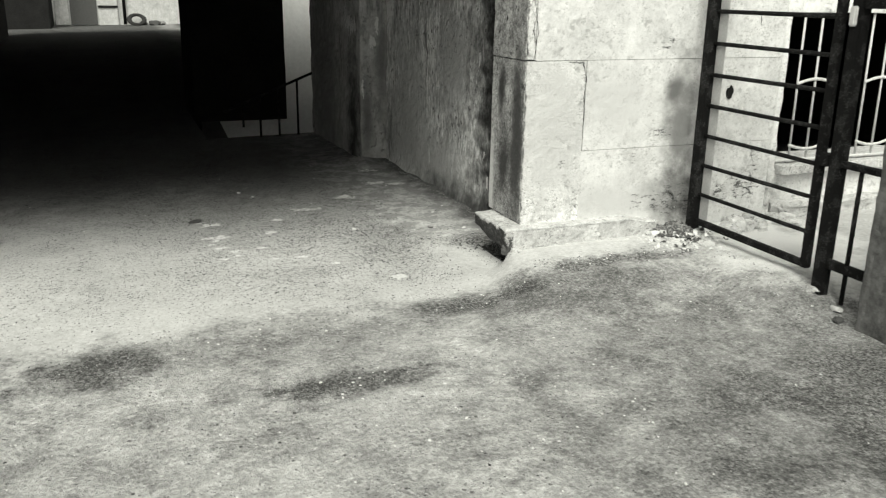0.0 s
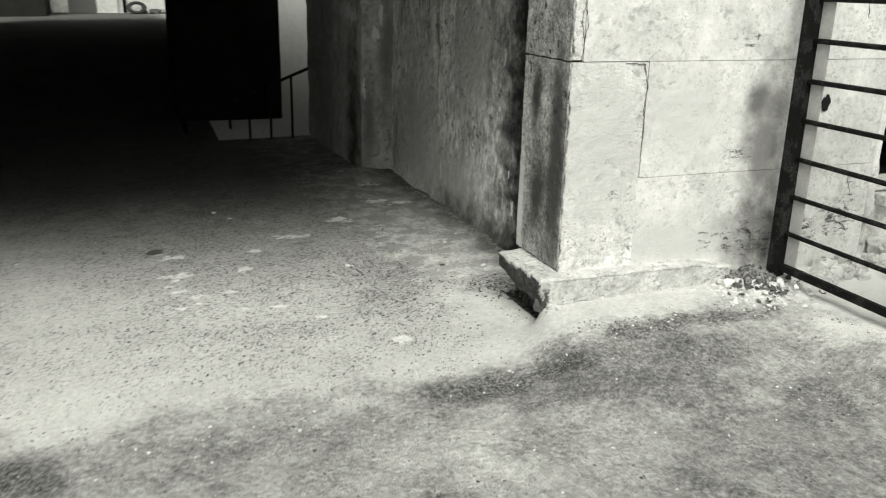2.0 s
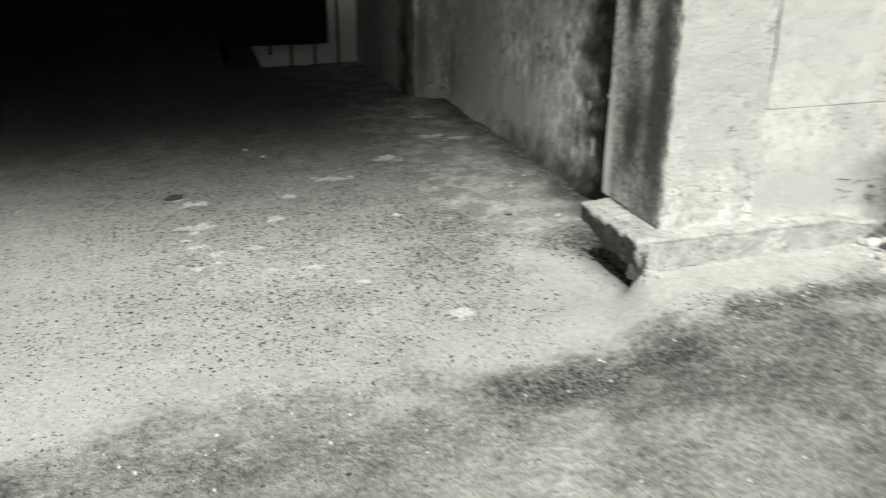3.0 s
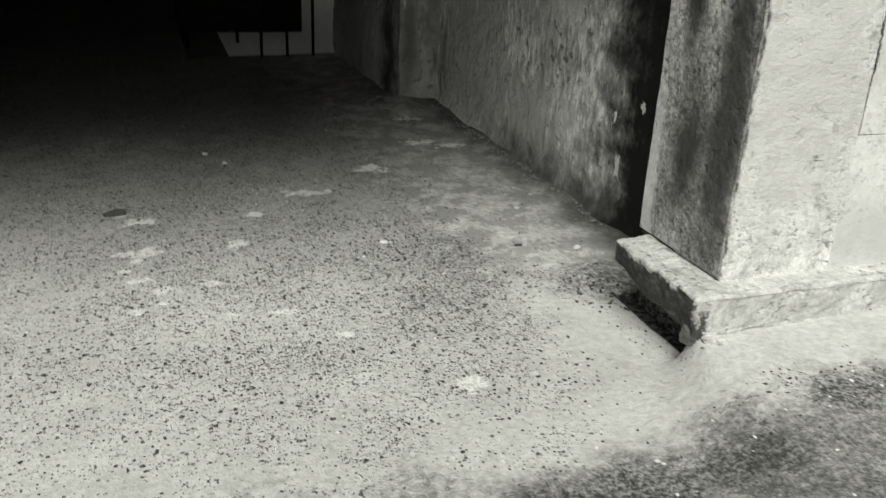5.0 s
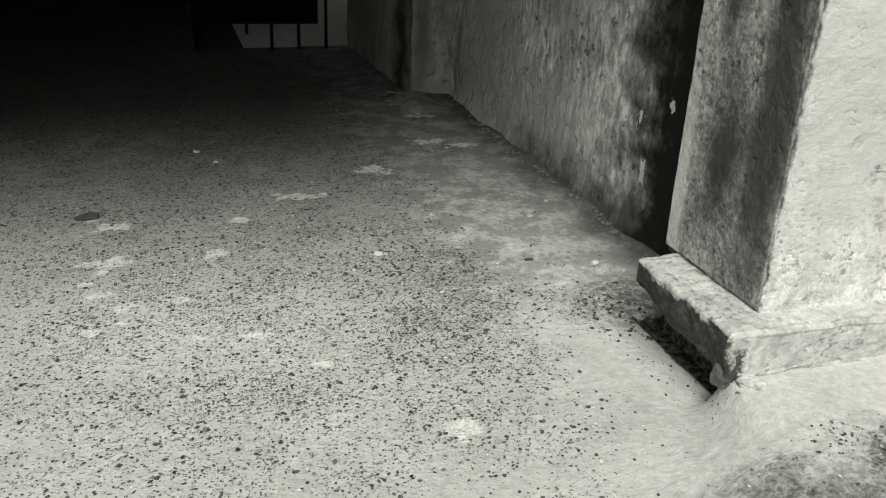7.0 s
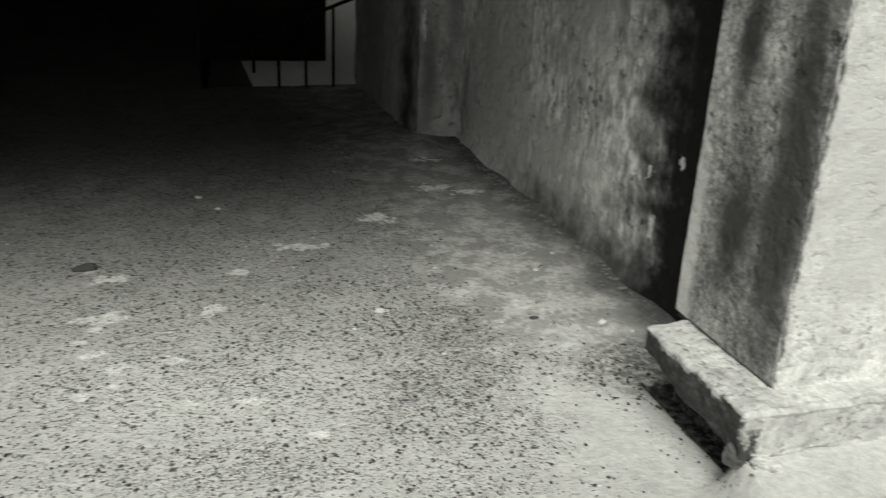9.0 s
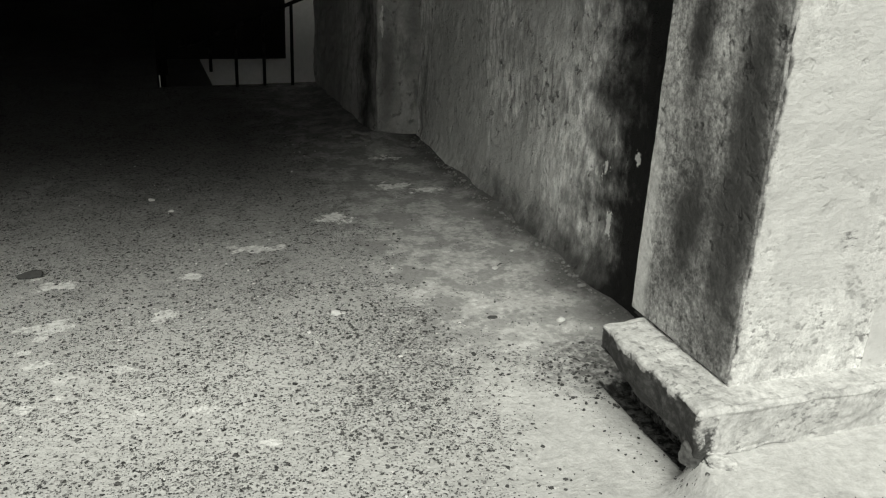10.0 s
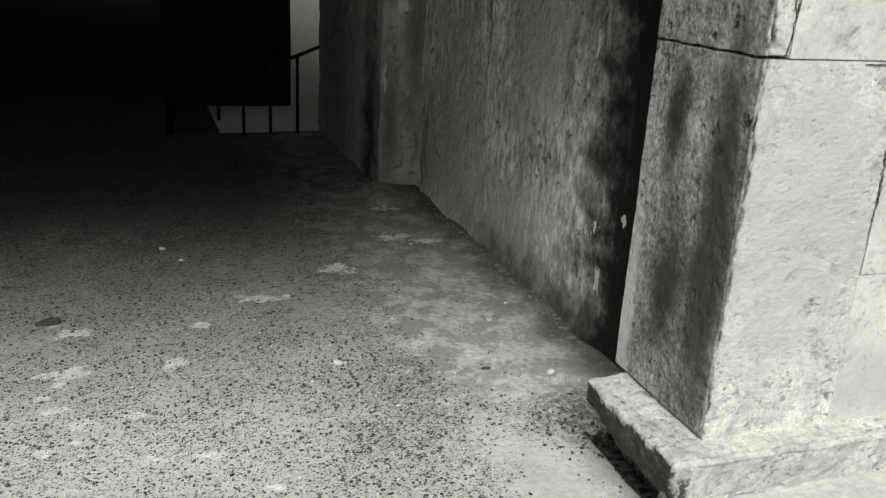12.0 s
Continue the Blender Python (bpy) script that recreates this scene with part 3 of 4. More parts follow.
# ---------------------------------------------------------------- ground
def build_ground():
    def axis(a, b, fine_a, fine_b, fine, coarse):
        v, out = a, []
        while v < b:
            out.append(round(v, 4))
            v += fine if fine_a <= v < fine_b else coarse
        return out + [b]

    xs = [-400.0, -100.0, -30.0] + axis(-8.0, 8.0, -1.4, 3.6, 0.04, 0.4) + [30.0, 100.0, 400.0]
    ys = [-400.0, -100.0, -30.0] + axis(-8.0, 40.0, 1.0, 9.6, 0.04, 0.4) + [100.0, 400.0]
    xs += [1.92 + 0.01 * k for k in range(20)]
    ys += [4.36 + 0.01 * k for k in range(8)]
    xs, ys = sorted(set(round(v, 3) for v in xs + [0.84, 3.3])), sorted(set(round(v, 3) for v in ys + [9.64, 12.06]))
    verts, faces = [], []
    for y in ys:
        for x in xs:
            z = ground_z(x, y)
            lane = 1 - smooth01((y - 3.75) / 0.4)
            p = Vector((x, y, 0))
            if -1.5 < x < 3.7 and 0.9 < y < 9.7:
                z += (0.003 + 0.006 * lane) * noise.noise(p * 7) + 0.004 * noise.noise(p * 1.7) + (0.001 + 0.003 * lane) * noise.noise(p * 24)
            verts.append((x, y, z))
    w = len(xs)
    for j in range(len(ys) - 1):
        for i in range(w - 1):
            cx, cy = (xs[i] + xs[i + 1]) / 2, (ys[j] + ys[j + 1]) / 2
            if 0.84 < cx < 3.3 and 9.64 < cy < 12.06:
                continue
            faces.append((j * w + i, j * w + i + 1, (j + 1) * w + i + 1, (j + 1) * w + i))
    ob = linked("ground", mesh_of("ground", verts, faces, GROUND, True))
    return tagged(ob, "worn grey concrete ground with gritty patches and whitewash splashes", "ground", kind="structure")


build_ground()


# ---------------------------------------------------------------- the front wall with its corner pilaster
def build_front():
    wall = tagged(rough_block("wall_south", (2.05, 4.45, -0.1), (2.70, 4.83, 2.18), BROKEN, step=1.0, r=0.01, rough=0.0),
                  "old limewashed masonry front wall with cracked joints", "wall", kind="structure")
    P = ("x0", "x1", "y0", "y1", "z0", "z1")

    def block(lo, hi, mat=WHITE, sides="", **kw):
        keep = tuple(s for s in P if s not in sides.split())
        return rough_block("stone_block", lo, hi, mat, wall, step=kw.pop("step", 0.03), plain=keep, **kw)

    # corner block, and the courses that run on from it
    block((2.035, 4.42, 0.27), (2.415, 4.85, 0.83), sides="x0 y0 y1", r=0.014, rough=0.004)
    block((2.035, 4.42, 0.83), (2.415, 4.85, 1.204), sides="x0 y0 y1", r=0.014, rough=0.004, chip=1.6)
    block((2.415, 4.42, 0.10), (3.80, 4.83, 0.6893), COURSE, sides="y0", r=0.004, rough=0.003)
    block((2.4185, 4.422, 0.692), (3.80, 4.83, 1.2055), COURSE, sides="x0 y0", r=0.004, rough=0.003)
    block((2.035, 4.42, 1.2085), (2.0885, 4.85, 1.62), sides="x0 y0 z0", r=0.010, rough=0.004)
    block((2.091, 4.42, 1.2075), (3.80, 4.83, 1.80), COURSE, sides="x0 y0", r=0.004, rough=0.003)
    block((2.035, 4.42, 1.62), (2.093, 4.85, 2.18), sides="x0 y0", r=0.018, step=0.08)
    block((2.093, 4.42, 1.80), (3.80, 4.83, 2.18), COURSE, sides="y0", r=0.008, step=0.1)
    # the darker reveal that faces the passage, laid as a thin coat
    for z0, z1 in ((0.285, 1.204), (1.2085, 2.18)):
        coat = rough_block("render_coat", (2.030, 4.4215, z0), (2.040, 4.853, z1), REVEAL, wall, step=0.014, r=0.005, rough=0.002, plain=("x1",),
                           label="dark flaking render coat")
        for v in coat.data.vertices:
            if abs(v.co.z - 1.206) < 0.02:
                v.co.z += 0.005 * noise.noise(Vector((3, v.co.y * 16, 1))) + 0.0025 * noise.noise(Vector((3, v.co.y * 60, z0)))
            if v.co.y < 4.47:
                ragged = 0.5 + 0.9 * noise.noise(Vector((0, 3, v.co.z * 9))) + 0.6 * noise.noise(Vector((7, 3, v.co.z * 28))) + 0.4 * noise.noise(Vector((2, 3, v.co.z * 70)))
                v.co.y += 0.006 * max(0.0, ragged) * (4.47 - v.co.y) / 0.046
    return wall


front = build_front()


def box_wall(name, lo, hi, mat, label, category="wall", step=0.12, r=0.012, rough=0.006):
    return tagged(rough_block(name, lo, hi, mat, step=step, r=r, rough=rough), label, category, kind="structure")


# front wall beyond the gate, pierced by the barred window
def build_yard_wall():
    w = tagged(rough_block("wall_yard", (3.80, 4.42, -0.1), (3.86, 4.83, 2.3), YARD, step=0.05, r=0.02, rough=0.008), "broken limewashed yard wall with a barred window", "wall", kind="structure")
    rough_block("masonry", (3.80, 4.425, -0.1), (6.5, 4.83, 0.50), YARD, w, step=0.06, r=0.02, rough=0.008)
    rough_block("lintel", (3.82, 4.42, 1.47), (6.5, 4.83, 2.3), YARD, w, step=0.08, r=0.015, rough=0.004)
    rough_block("masonry", (5.3, 4.42, 0.50), (6.5, 4.83, 1.47), YARD, w, step=0.1, r=0.015, rough=0.004)
    rough_block("sill", (3.865, 4.36, 0.46), (5.35, 4.80, 0.53), STONE, w, step=0.05, r=0.015, rough=0.006)
    rough_block("ledge", (3.84, 4.29, 0.05), (6.5, 4.44, 0.31), STONE, w, step=0.03, r=0.05, rough=0.020)
    return w


build_yard_wall()
box_wall("wall_upper", (-2.6, 4.43, 2.18), (6.5, 4.83, 5.5), WHITE, "plain limewashed wall above the passage mouth", step=0.5)
box_wall("wall_west_front", (-9.0, 4.43, -0.3), (-2.6, 4.83, 5.5), WHITE, "plain limewashed wall beside the passage mouth", step=0.5)
# room surfaces coloured near black for the shade behind the window
box_wall("wall_room_back", (3.3, 6.6, -0.2), (6.5, 6.8, 2.6), NEAR_BLACK, "dark back wall of the room behind the window", step=0.5)
box_wall("wall_room_side", (6.5, 4.45, -0.2), (6.7, 6.8, 2.6), NEAR_BLACK, "dark side wall of the room behind the window", step=0.5)

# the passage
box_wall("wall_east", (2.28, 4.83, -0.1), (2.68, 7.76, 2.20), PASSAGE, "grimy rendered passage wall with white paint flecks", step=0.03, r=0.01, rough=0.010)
for v in bpy.data.objects["wall_east"].data.vertices:
    if v.co.x < 2.4:
        p = v.co.copy()
        v.co.x += 0.012 * noise.noise(p * 2.3) + 0.005 * noise.noise(Vector((p.x, p.y * 9, p.z * 5))) - 0.030 * smooth01((0.16 - p.z + 0.05 * noise.noise(p * 4)) / 0.16) ** 2
pier = box_wall("wall_pier", (2.03, 7.75, -0.1), (2.68, 9.60, 2.20), PIER, "dark stained rendered pier of the passage wall", step=0.04, r=0.03, rough=0.012)
for v in pier.data.vertices:
    if v.co.x < 2.2:
        v.co.x -= 0.045 * (v.co.y - 7.75) / 1.85
# unseen near part, kept paler than the inner wall to bounce light
box_wall("wall_west", (-2.8, 4.83, -0.3), (-2.5, 9.6, 2.20), PIER, "unseen paler west wall of the covered passage", step=0.3)
# inner passage walls, black in place of the deep shade
box_wall("wall_west_inner", (-2.8, 9.6, -0.3), (-2.5, 26.4, 2.20), NEAR_BLACK, "inner west wall of the covered passage, black for its shade", step=1.0)
box_wall("wall_east_inner", (2.03, 12.25, -0.4), (2.4, 26.4, 2.20), NEAR_BLACK, "inner wall of the covered passage, black for its shade", step=1.0)
# unseen ceiling, set low to limit light; grey at the mouth for bounce
tagged(rough_block("ceiling_mouth", (-2.8, 4.83, 2.18), (3.4, 7.2, 2.50), PILLAR, step=1.0), "unseen grey flat ceiling at the passage mouth", "ceiling", kind="structure")
tagged(rough_block("ceiling", (-2.8, 7.2, 2.18), (3.4, 11.0, 2.50), NEAR_BLACK, step=1.0), "unseen black flat ceiling that keeps the passage dark", "ceiling", kind="structure")
tagged(rough_block("ceiling_inner", (-2.8, 11.0, 2.182), (0.90, 26.4, 2.50), NEAR_BLACK, step=1.0), "unseen black flat ceiling that keeps the inner passage dark", "ceiling", kind="structure")
tagged(rough_block("ceiling_end", (0.80, 12.25, 2.18), (2.4, 26.4, 2.50), NEAR_BLACK, step=1.0), "unseen black flat ceiling that keeps the inner passage dark", "ceiling", kind="structure")
tagged(rough_block("ceiling_room", (2.68, 4.83, 2.60), (6.7, 6.8, 2.80), NEAR_BLACK, step=1.0), "dark ceiling of the room behind the window", "ceiling", kind="structure")

# the stairwell behind the rail
box_wall("wall_stair_back", (0.90, 12.05, -1.6), (3.4, 12.25, 2.6), STAIR_WHITE, "pale painted back wall of the stairwell", step=0.5)
# added block: closes a gap where sky shone in under the floor
box_wall("wall_stair_base", (0.86, 12.0, -1.6), (0.96, 12.25, -0.05), NEAR_BLACK, "dark block added to stop light under the stairwell floor edge", step=0.5)
box_wall("wall_stair_side", (3.3, 9.4, -1.6), (3.5, 12.05, 2.6), STAIR_WHITE, "pale painted side wall of the stairwell", step=0.5)
box_wall("wall_stair_near", (2.66, 9.3, 0.0), (3.3, 9.45, 2.6), NEAR_BLACK, "dark near wall of the stairwell", step=0.5)
box_wall("wall_stair_inner", (0.66, 9.62, -1.6), (0.86, 12.1, -0.05), NEAR_BLACK, "dark side of the stairwell under the floor", step=0.5)
box_wall("wall_stair_hood", (0.84, 11.02, -0.04), (1.99, 11.14, 2.6), NEAR_BLACK, "black hanging wall over the stairwell", step=0.3)
box_wall("wall_stair_hood_side", (0.84, 11.14, -0.2), (0.94, 12.25, 2.6), NEAR_BLACK, "black side of the hanging stairwell wall", step=0.5)
box_wall("wall_stair_edge", (0.80, 9.60, -1.6), (3.3, 9.66, -0.012), NEAR_BLACK, "dark edge of the floor at the stairwell", step=0.5)
box_wall("floor_stair", (0.66, 9.6, -1.75), (3.4, 12.1, -1.6), PIER, "dark concrete floor of the stairwell", "floor", step=0.5)

# the lane behind, closed by plain walls
box_wall("wall_lane_back", (-9.0, -7.3, -0.3), (9.0, -7.0, 3.5), PILLAR, "plain grey wall across the lane", step=1.0)
box_wall("wall_lane_west", (-9.3, -7.0, -0.4), (-9.0, 4.83, 3.5), PILLAR, "plain grey wall closing the lane", step=1.0)
box_wall("wall_lane_east", (9.0, -7.0, -0.3), (9.3, 6.8, 3.5), PILLAR, "plain grey wall closing the yard", step=1.0)


# ---------------------------------------------------------------- plinth, pillar, rubble
def build_plinth():
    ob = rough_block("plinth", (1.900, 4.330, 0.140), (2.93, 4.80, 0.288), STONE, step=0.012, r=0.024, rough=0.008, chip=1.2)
    for v in ob.data.vertices:
        c = v.co
        drop = max(0.0, 0.288 - c.z) / 0.148
        if c.x < 2.05:
            c.x += 0.030 * drop * drop * (2.05 - c.x) / 0.15 + 0.012 * noise.noise(c * 14)
        if c.x < 2.05 and c.z < 0.22:
            c.z += (0.22 - c.z) * (0.10 + 0.5 * smooth01((c.y - 4.55) / 0.25)) * smooth01((c.y - 4.36) / 0.12)
        if c.y < 4.42:
            c.y += 0.015 * drop + 0.006 * noise.noise(c * 11)
        if c.x > 2.7 and c.z > 0.2:
            c.z -= 0.03 * smooth01((c.x - 2.7) / 0.25)
    return tagged(ob, "pale worn stone plinth slab with a broken side painted dark for shade", "plinth", kind="structure")


build_plinth()
# the footing's dark colour carries the shade of the gap
box_wall("wall_footing", (2.07, 4.40, -0.1), (3.8, 4.83, 0.17), DARK_STONE, "rubble footing under the plinth, dark for the gap's shade", step=0.05, r=0.03, rough=0.012)
tagged(rough_block("pillar", (3.06, 2.30, -0.1), (3.55, 2.94, 2.3), PILLAR, step=0.05, r=0.03, rough=0.006), "smooth grey cement gate pillar", "pillar", kind="structure")


def stone_mesh(name, size, seed, material):
    """A broken lump: a ball squared off, cut by a few flat breaks and roughened."""
    rng = random.Random(seed)
    bm = bmesh.new()
    bmesh.ops.create_icosphere(bm, subdivisions=3 if max(size) > 0.045 else 2, radius=1.0)
    breaks = [(Vector((rng.uniform(-1, 1), rng.uniform(-1, 1), rng.uniform(-0.6, 1))).normalized(), rng.uniform(0.62, 0.9)) for _ in range(6)]
    shift = Vector((seed * 1.7, seed * 0.9, seed * 2.3))
    for v in bm.verts:
        p = v.co / max(abs(c) for c in v.co)
        p = v.co.lerp(p, 0.45)
        for n, d in breaks:
            over = p.dot(n) - d
            if over > 0:
                p = p - n * over * 0.9
        p = p * (1.0 + 0.16 * noise.noise(p * 1.6 + shift) + 0.07 * noise.noise(p * 4.5 + shift))
        v.co = (p.x * size[0] / 2, p.y * size[1] / 2, max(p.z, -0.6) * size[2] / 2)
    me = bpy.data.meshes.new(name)
    bm.to_mesh(me)
    bm.free()
    me.materials.append(material)
    return me


def stone(name, x, y, size, seed, material, label, turn=0.0, sink=0.0, group=""):
    ob = new(name, stone_mesh(name, size, seed, material))
    ob.matrix_basis = pose(x, y, ground_z(x, y) + 0.30 * size[2] - 0.002 - sink, 0, 0, turn)
    return tagged(ob, label, "stone", group)


stone("rubble_stone", 1.945, 4.385, (0.075, 0.06, 0.075), 3, PILLAR, "small grey rubble stone under the plinth corner", 35)
stone("plaster_lump", 1.975, 4.325, (0.075, 0.05, 0.03), 12, STONE, "flat pale lump of mortar at the plinth corner", -35)
stone("flat_stone", 0.365, 6.11, (0.085, 0.055, 0.03), 21, DARK_STONE, "flat dark stone lying on the passage floor")
stone("flat_stone", 1.84, 5.36, (0.035, 0.022, 0.010), 22, DARK_STONE, "small flat dark stone on the passage floor")
for k, (x, y, w) in enumerate(((2.235, 5.50, 0.035), (2.245, 5.58, 0.022), (2.24, 5.9, 0.03), (2.25, 6.3, 0.025), (2.245, 6.8, 0.03))):
    stone("rubble_stone", x, y, (w, w * 0.7, w * 0.5), 30 + k, GRIT, "grey crumb of rubble at the foot of the passage wall", 40 * k, group="crumbs along the passage wall")
for k, (x, y, sx) in enumerate(((2.05, 5.28, 0.03), (2.0, 5.75, 0.025), (2.12, 5.2, 0.02), (2.13, 5.9, 0.02), (1.35, 5.53, 0.03), (0.78, 6.9, 0.03), (0.86, 6.72, 0.025))):
    stone("plaster_chip", x, y, (sx, sx * 0.8, sx * 0.5), 50 + k, PALE_CHIP, "pale plaster chip on the passage floor", 33 * k, group="plaster chips")
# crumbled render at the foot of the pier
for k in range(9):
    rng = random.Random(700 + k)
    stone("rubble_stone", 1.90 + 0.10 * rng.random() - 0.02, 7.55 + 0.25 * rng.random() + 0.02 * k, (0.07, 0.05, 0.022), 80 + k, GRIT, "grey crumbled render at the foot of the pier", 50 * k, group="crumbs at the pier")
# broken stones at the gate and under the yard wall
for k in range(16):
    rng = random.Random(900 + k)
    x, y = 2.86 + 0.34 * rng.random(), 4.22 + 0.18 * rng.random()
    w = 0.03 + 0.06 * rng.random()
    stone("rubble_stone", x, y, (w, w * 0.8, w * 0.6), 120 + k, (STONE, PALE_CHIP, GRIT)[k % 3], "broken stone in the rubble by the gate hinge", 61 * k, group="rubble by the gate hinge")
for k in range(14):
    rng = random.Random(1300 + k)
    x, y = 3.25 + 0.65 * rng.random(), 4.10 + 0.28 * rng.random()
    w = 0.06 + 0.12 * rng.random()
    stone("rubble_stone", x, y, (w, w * 0.7, w * 0.6), 160 + k, (YARD, STONE)[k % 2], "broken masonry stone heaped under the yard wall", 47 * k, group="rubble under the yard wall")
stone("paving_scrap", 3.14, 3.27, (0.10, 0.09, 0.04), 61, STONE, "pale lump of mortar under the gate post", 20)
stone("paving_scrap", 3.12, 3.10, (0.07, 0.05, 0.03), 62, STONE, "pale lump of mortar under the fence bar", 70)
stone("paving_scrap", 3.05, 3.02, (0.06, 0.05, 0.03), 63, DARK_STONE, "dark crumb of stone by the pillar foot", 10)


# ---------------------------------------------------------------- gate
def build_gate():
    gx = 3.15
    gate = empty("iron_gate", (gx, 4.28, 0.20), "black rusted iron gate with horizontal bars, standing open", "gate")
    o = Vector((gx, 4.28, 0.20))

    def rod(name, a, b, r, label=""):
        bm = bmesh.new()
        tube(bm, Vector(a) - o, Vector(b) - o, r, 8)
        ob = part(name, bm, IRON, gate, label, True)
        return ob

    def beam(name, lo, hi, mat=IRON, label=""):
        bm = bmesh.new()
        bar(bm, Vector(lo) - o, Vector(hi) - o)
        return part(name, bm, mat, gate, label)

    beam("hinge_stile", (gx - 0.030, 4.26, 0.20), (gx + 0.030, 4.322, 2.05))
    beam("stile_flat", (gx + 0.01, 4.18, 0.24), (gx + 0.018, 4.253, 2.05), ZINC, "dull grey flat strip beside the hinge stile")
    beam("end_stile", (gx - 0.02, 3.345, 0.235), (gx + 0.02, 3.385, 2.05))
    beam("bottom_rail", (gx - 0.015, 3.386, 0.235), (gx + 0.015, 4.254, 0.27))
    beam("top_rail", (gx - 0.015, 3.386, 2.015), (gx + 0.015, 4.254, 2.05))
    for k in range(9):
        z = 0.42 + 0.1767 * k
        sag = 0.004 * math.sin(k * 2.1)
        rod("bar", (gx, 4.255, z), (gx, 3.384, z + sag), 0.0115)
    beam("latch", (gx - 0.03, 3.29, 0.775), (gx + 0.03, 3.346, 0.835))
    return gate


def build_fence():
    gx = 3.15
    o = Vector((gx, 3.26, 0.13))
    fence = empty("iron_fence_panel", o, "black rusted iron fence panel between gate post and pillar", "fence")

    def beam(name, lo, hi, label=""):
        bm = bmesh.new()
        bar(bm, Vector(lo) - o, Vector(hi) - o)
        return part(name, bm, IRON, fence, label)

    beam("post", (gx - 0.025, 3.225, 0.11), (gx + 0.035, 3.288, 2.1))
    beam("lower_rail", (gx - 0.012, 2.94, 0.275), (gx + 0.012, 3.224, 0.325))
    beam("middle_rail", (gx - 0.02, 2.94, 0.785), (gx + 0.02, 3.224, 0.815))
    beam("upper_rail", (gx - 0.02, 2.94, 1.52), (gx + 0.02, 3.224, 1.56))
    for y in (3.105,):
        bm = bmesh.new()
        tube(bm, Vector((gx, y, 0.12)) - o, Vector((gx, y, 0.79)) - o, 0.011)
        part("upright", bm, IRON, fence, "", True)
    # padlock plate on the post
    bm = bmesh.new()
    bar(bm, Vector((gx - 0.05, 3.24, 1.44)) - o, Vector((gx - 0.026, 3.275, 1.53)) - o, 0.006)
    part("lock_plate", bm, GRILLE, fence, "chipped pale metal lock plate")
    return fence


build_gate()
build_fence()


# ---------------------------------------------------------------- window grille
def build_grille():
    o = Vector((3.95, 4.45, 0.53))
    g = empty("window_grille", o, "white painted iron window grille with curved stays", "grille")

    def rod(name, pts, r):
        bm = bmesh.new()
        for a, b in zip(pts, pts[1:]):
            tube(bm, Vector(a) - o, Vector(b) - o, r, 6)
        return part(name, bm, GRILLE, g, "", True)

    xs = [3.985 + 0.142 * k for k in range(9)]
    for k, x in enumerate(xs):
        rod("grille_bar", [(x, 4.45, 0.53), (x - 0.012, 4.45, 1.47)], 0.0075)
    rod("grille_rail", [(3.86, 4.45, 0.545), (5.3, 4.45, 0.545)], 0.012)
    for k in (0, 4):
        a = xs[k]
        arc = [(a - 0.02 + 0.30 * t / 6, 4.44, 1.035 + 0.03 * math.sin(math.pi * t / 6)) for t in range(7)]
        rod("grille_stay", arc, 0.010)
        arc = [(a - 0.02 + 0.30 * t / 6, 4.44, 0.645 - 0.03 * math.sin(math.pi * t / 6)) for t in range(7)]
        rod("grille_stay", arc, 0.010)
    return g


build_grille()


# putlog hole in the yard side of the wall
def build_hole():
    bm = bmesh.new()
    # a thin lump on the face; its black stands for the hole's shade
    bmesh.ops.create_icosphere(bm, subdivisions=2, radius=0.5)
    for v in bm.verts:
        n = 1 + 0.9 * noise.noise(v.co * 4.5)
        v.co = Vector((v.co.x * 0.055 * n, v.co.y * 0.008, v.co.z * 0.075 * n))
    ob = part("wall_hole", bm, NEAR_BLACK)
    ob.location = (3.43, 4.419, 1.005)
    ob.parent = front
    ob["label"] = "small dark patch standing for a hole in the wall"


build_hole()


def crack(points, width, seed):
    """A jagged open crack in the face of the front wall, tapering to its ends."""
    rng = random.Random(seed)
    path = []
    for (x0, z0), (x1, z1) in zip(points, points[1:]):
        n = max(2, int(math.hypot(x1 - x0, z1 - z0) / 0.012))
        for k in range(n):
            t = k / n
            path.append((x0 + (x1 - x0) * t + rng.uniform(-1, 1) * 0.0035, z0 + (z1 - z0) * t + rng.uniform(-1, 1) * 0.0035))
    path.append(points[-1])
    verts, faces = [], []
    for k, (x, z) in enumerate(path):
        a, b = path[max(0, k - 1)], path[min(len(path) - 1, k + 1)]
        d = Vector((b[0] - a[0], b[1] - a[1])).normalized()
        w = width * 0.5 * rng.uniform(0.35, 1.3) * (0.25 + 0.75 * math.sin(math.pi * k / (len(path) - 1)))
        for side in (-1, 1):
            for y in (4.4195, 4.445):
                verts.append((x - d.y * w * side, y, z + d.x * w * side))
    for k in range(len(path) - 1):
        a, b = 4 * k, 4 * k + 4
        faces += [(a, b, b + 2, a + 2), (a + 1, a + 3, b + 3, b + 1), (a, a + 1, b + 1, b), (a + 2, b + 2, b + 3, a + 3)]
    linked("crack", mesh_of("crack", verts, faces, BROKEN), front, "open dark crack in the render")


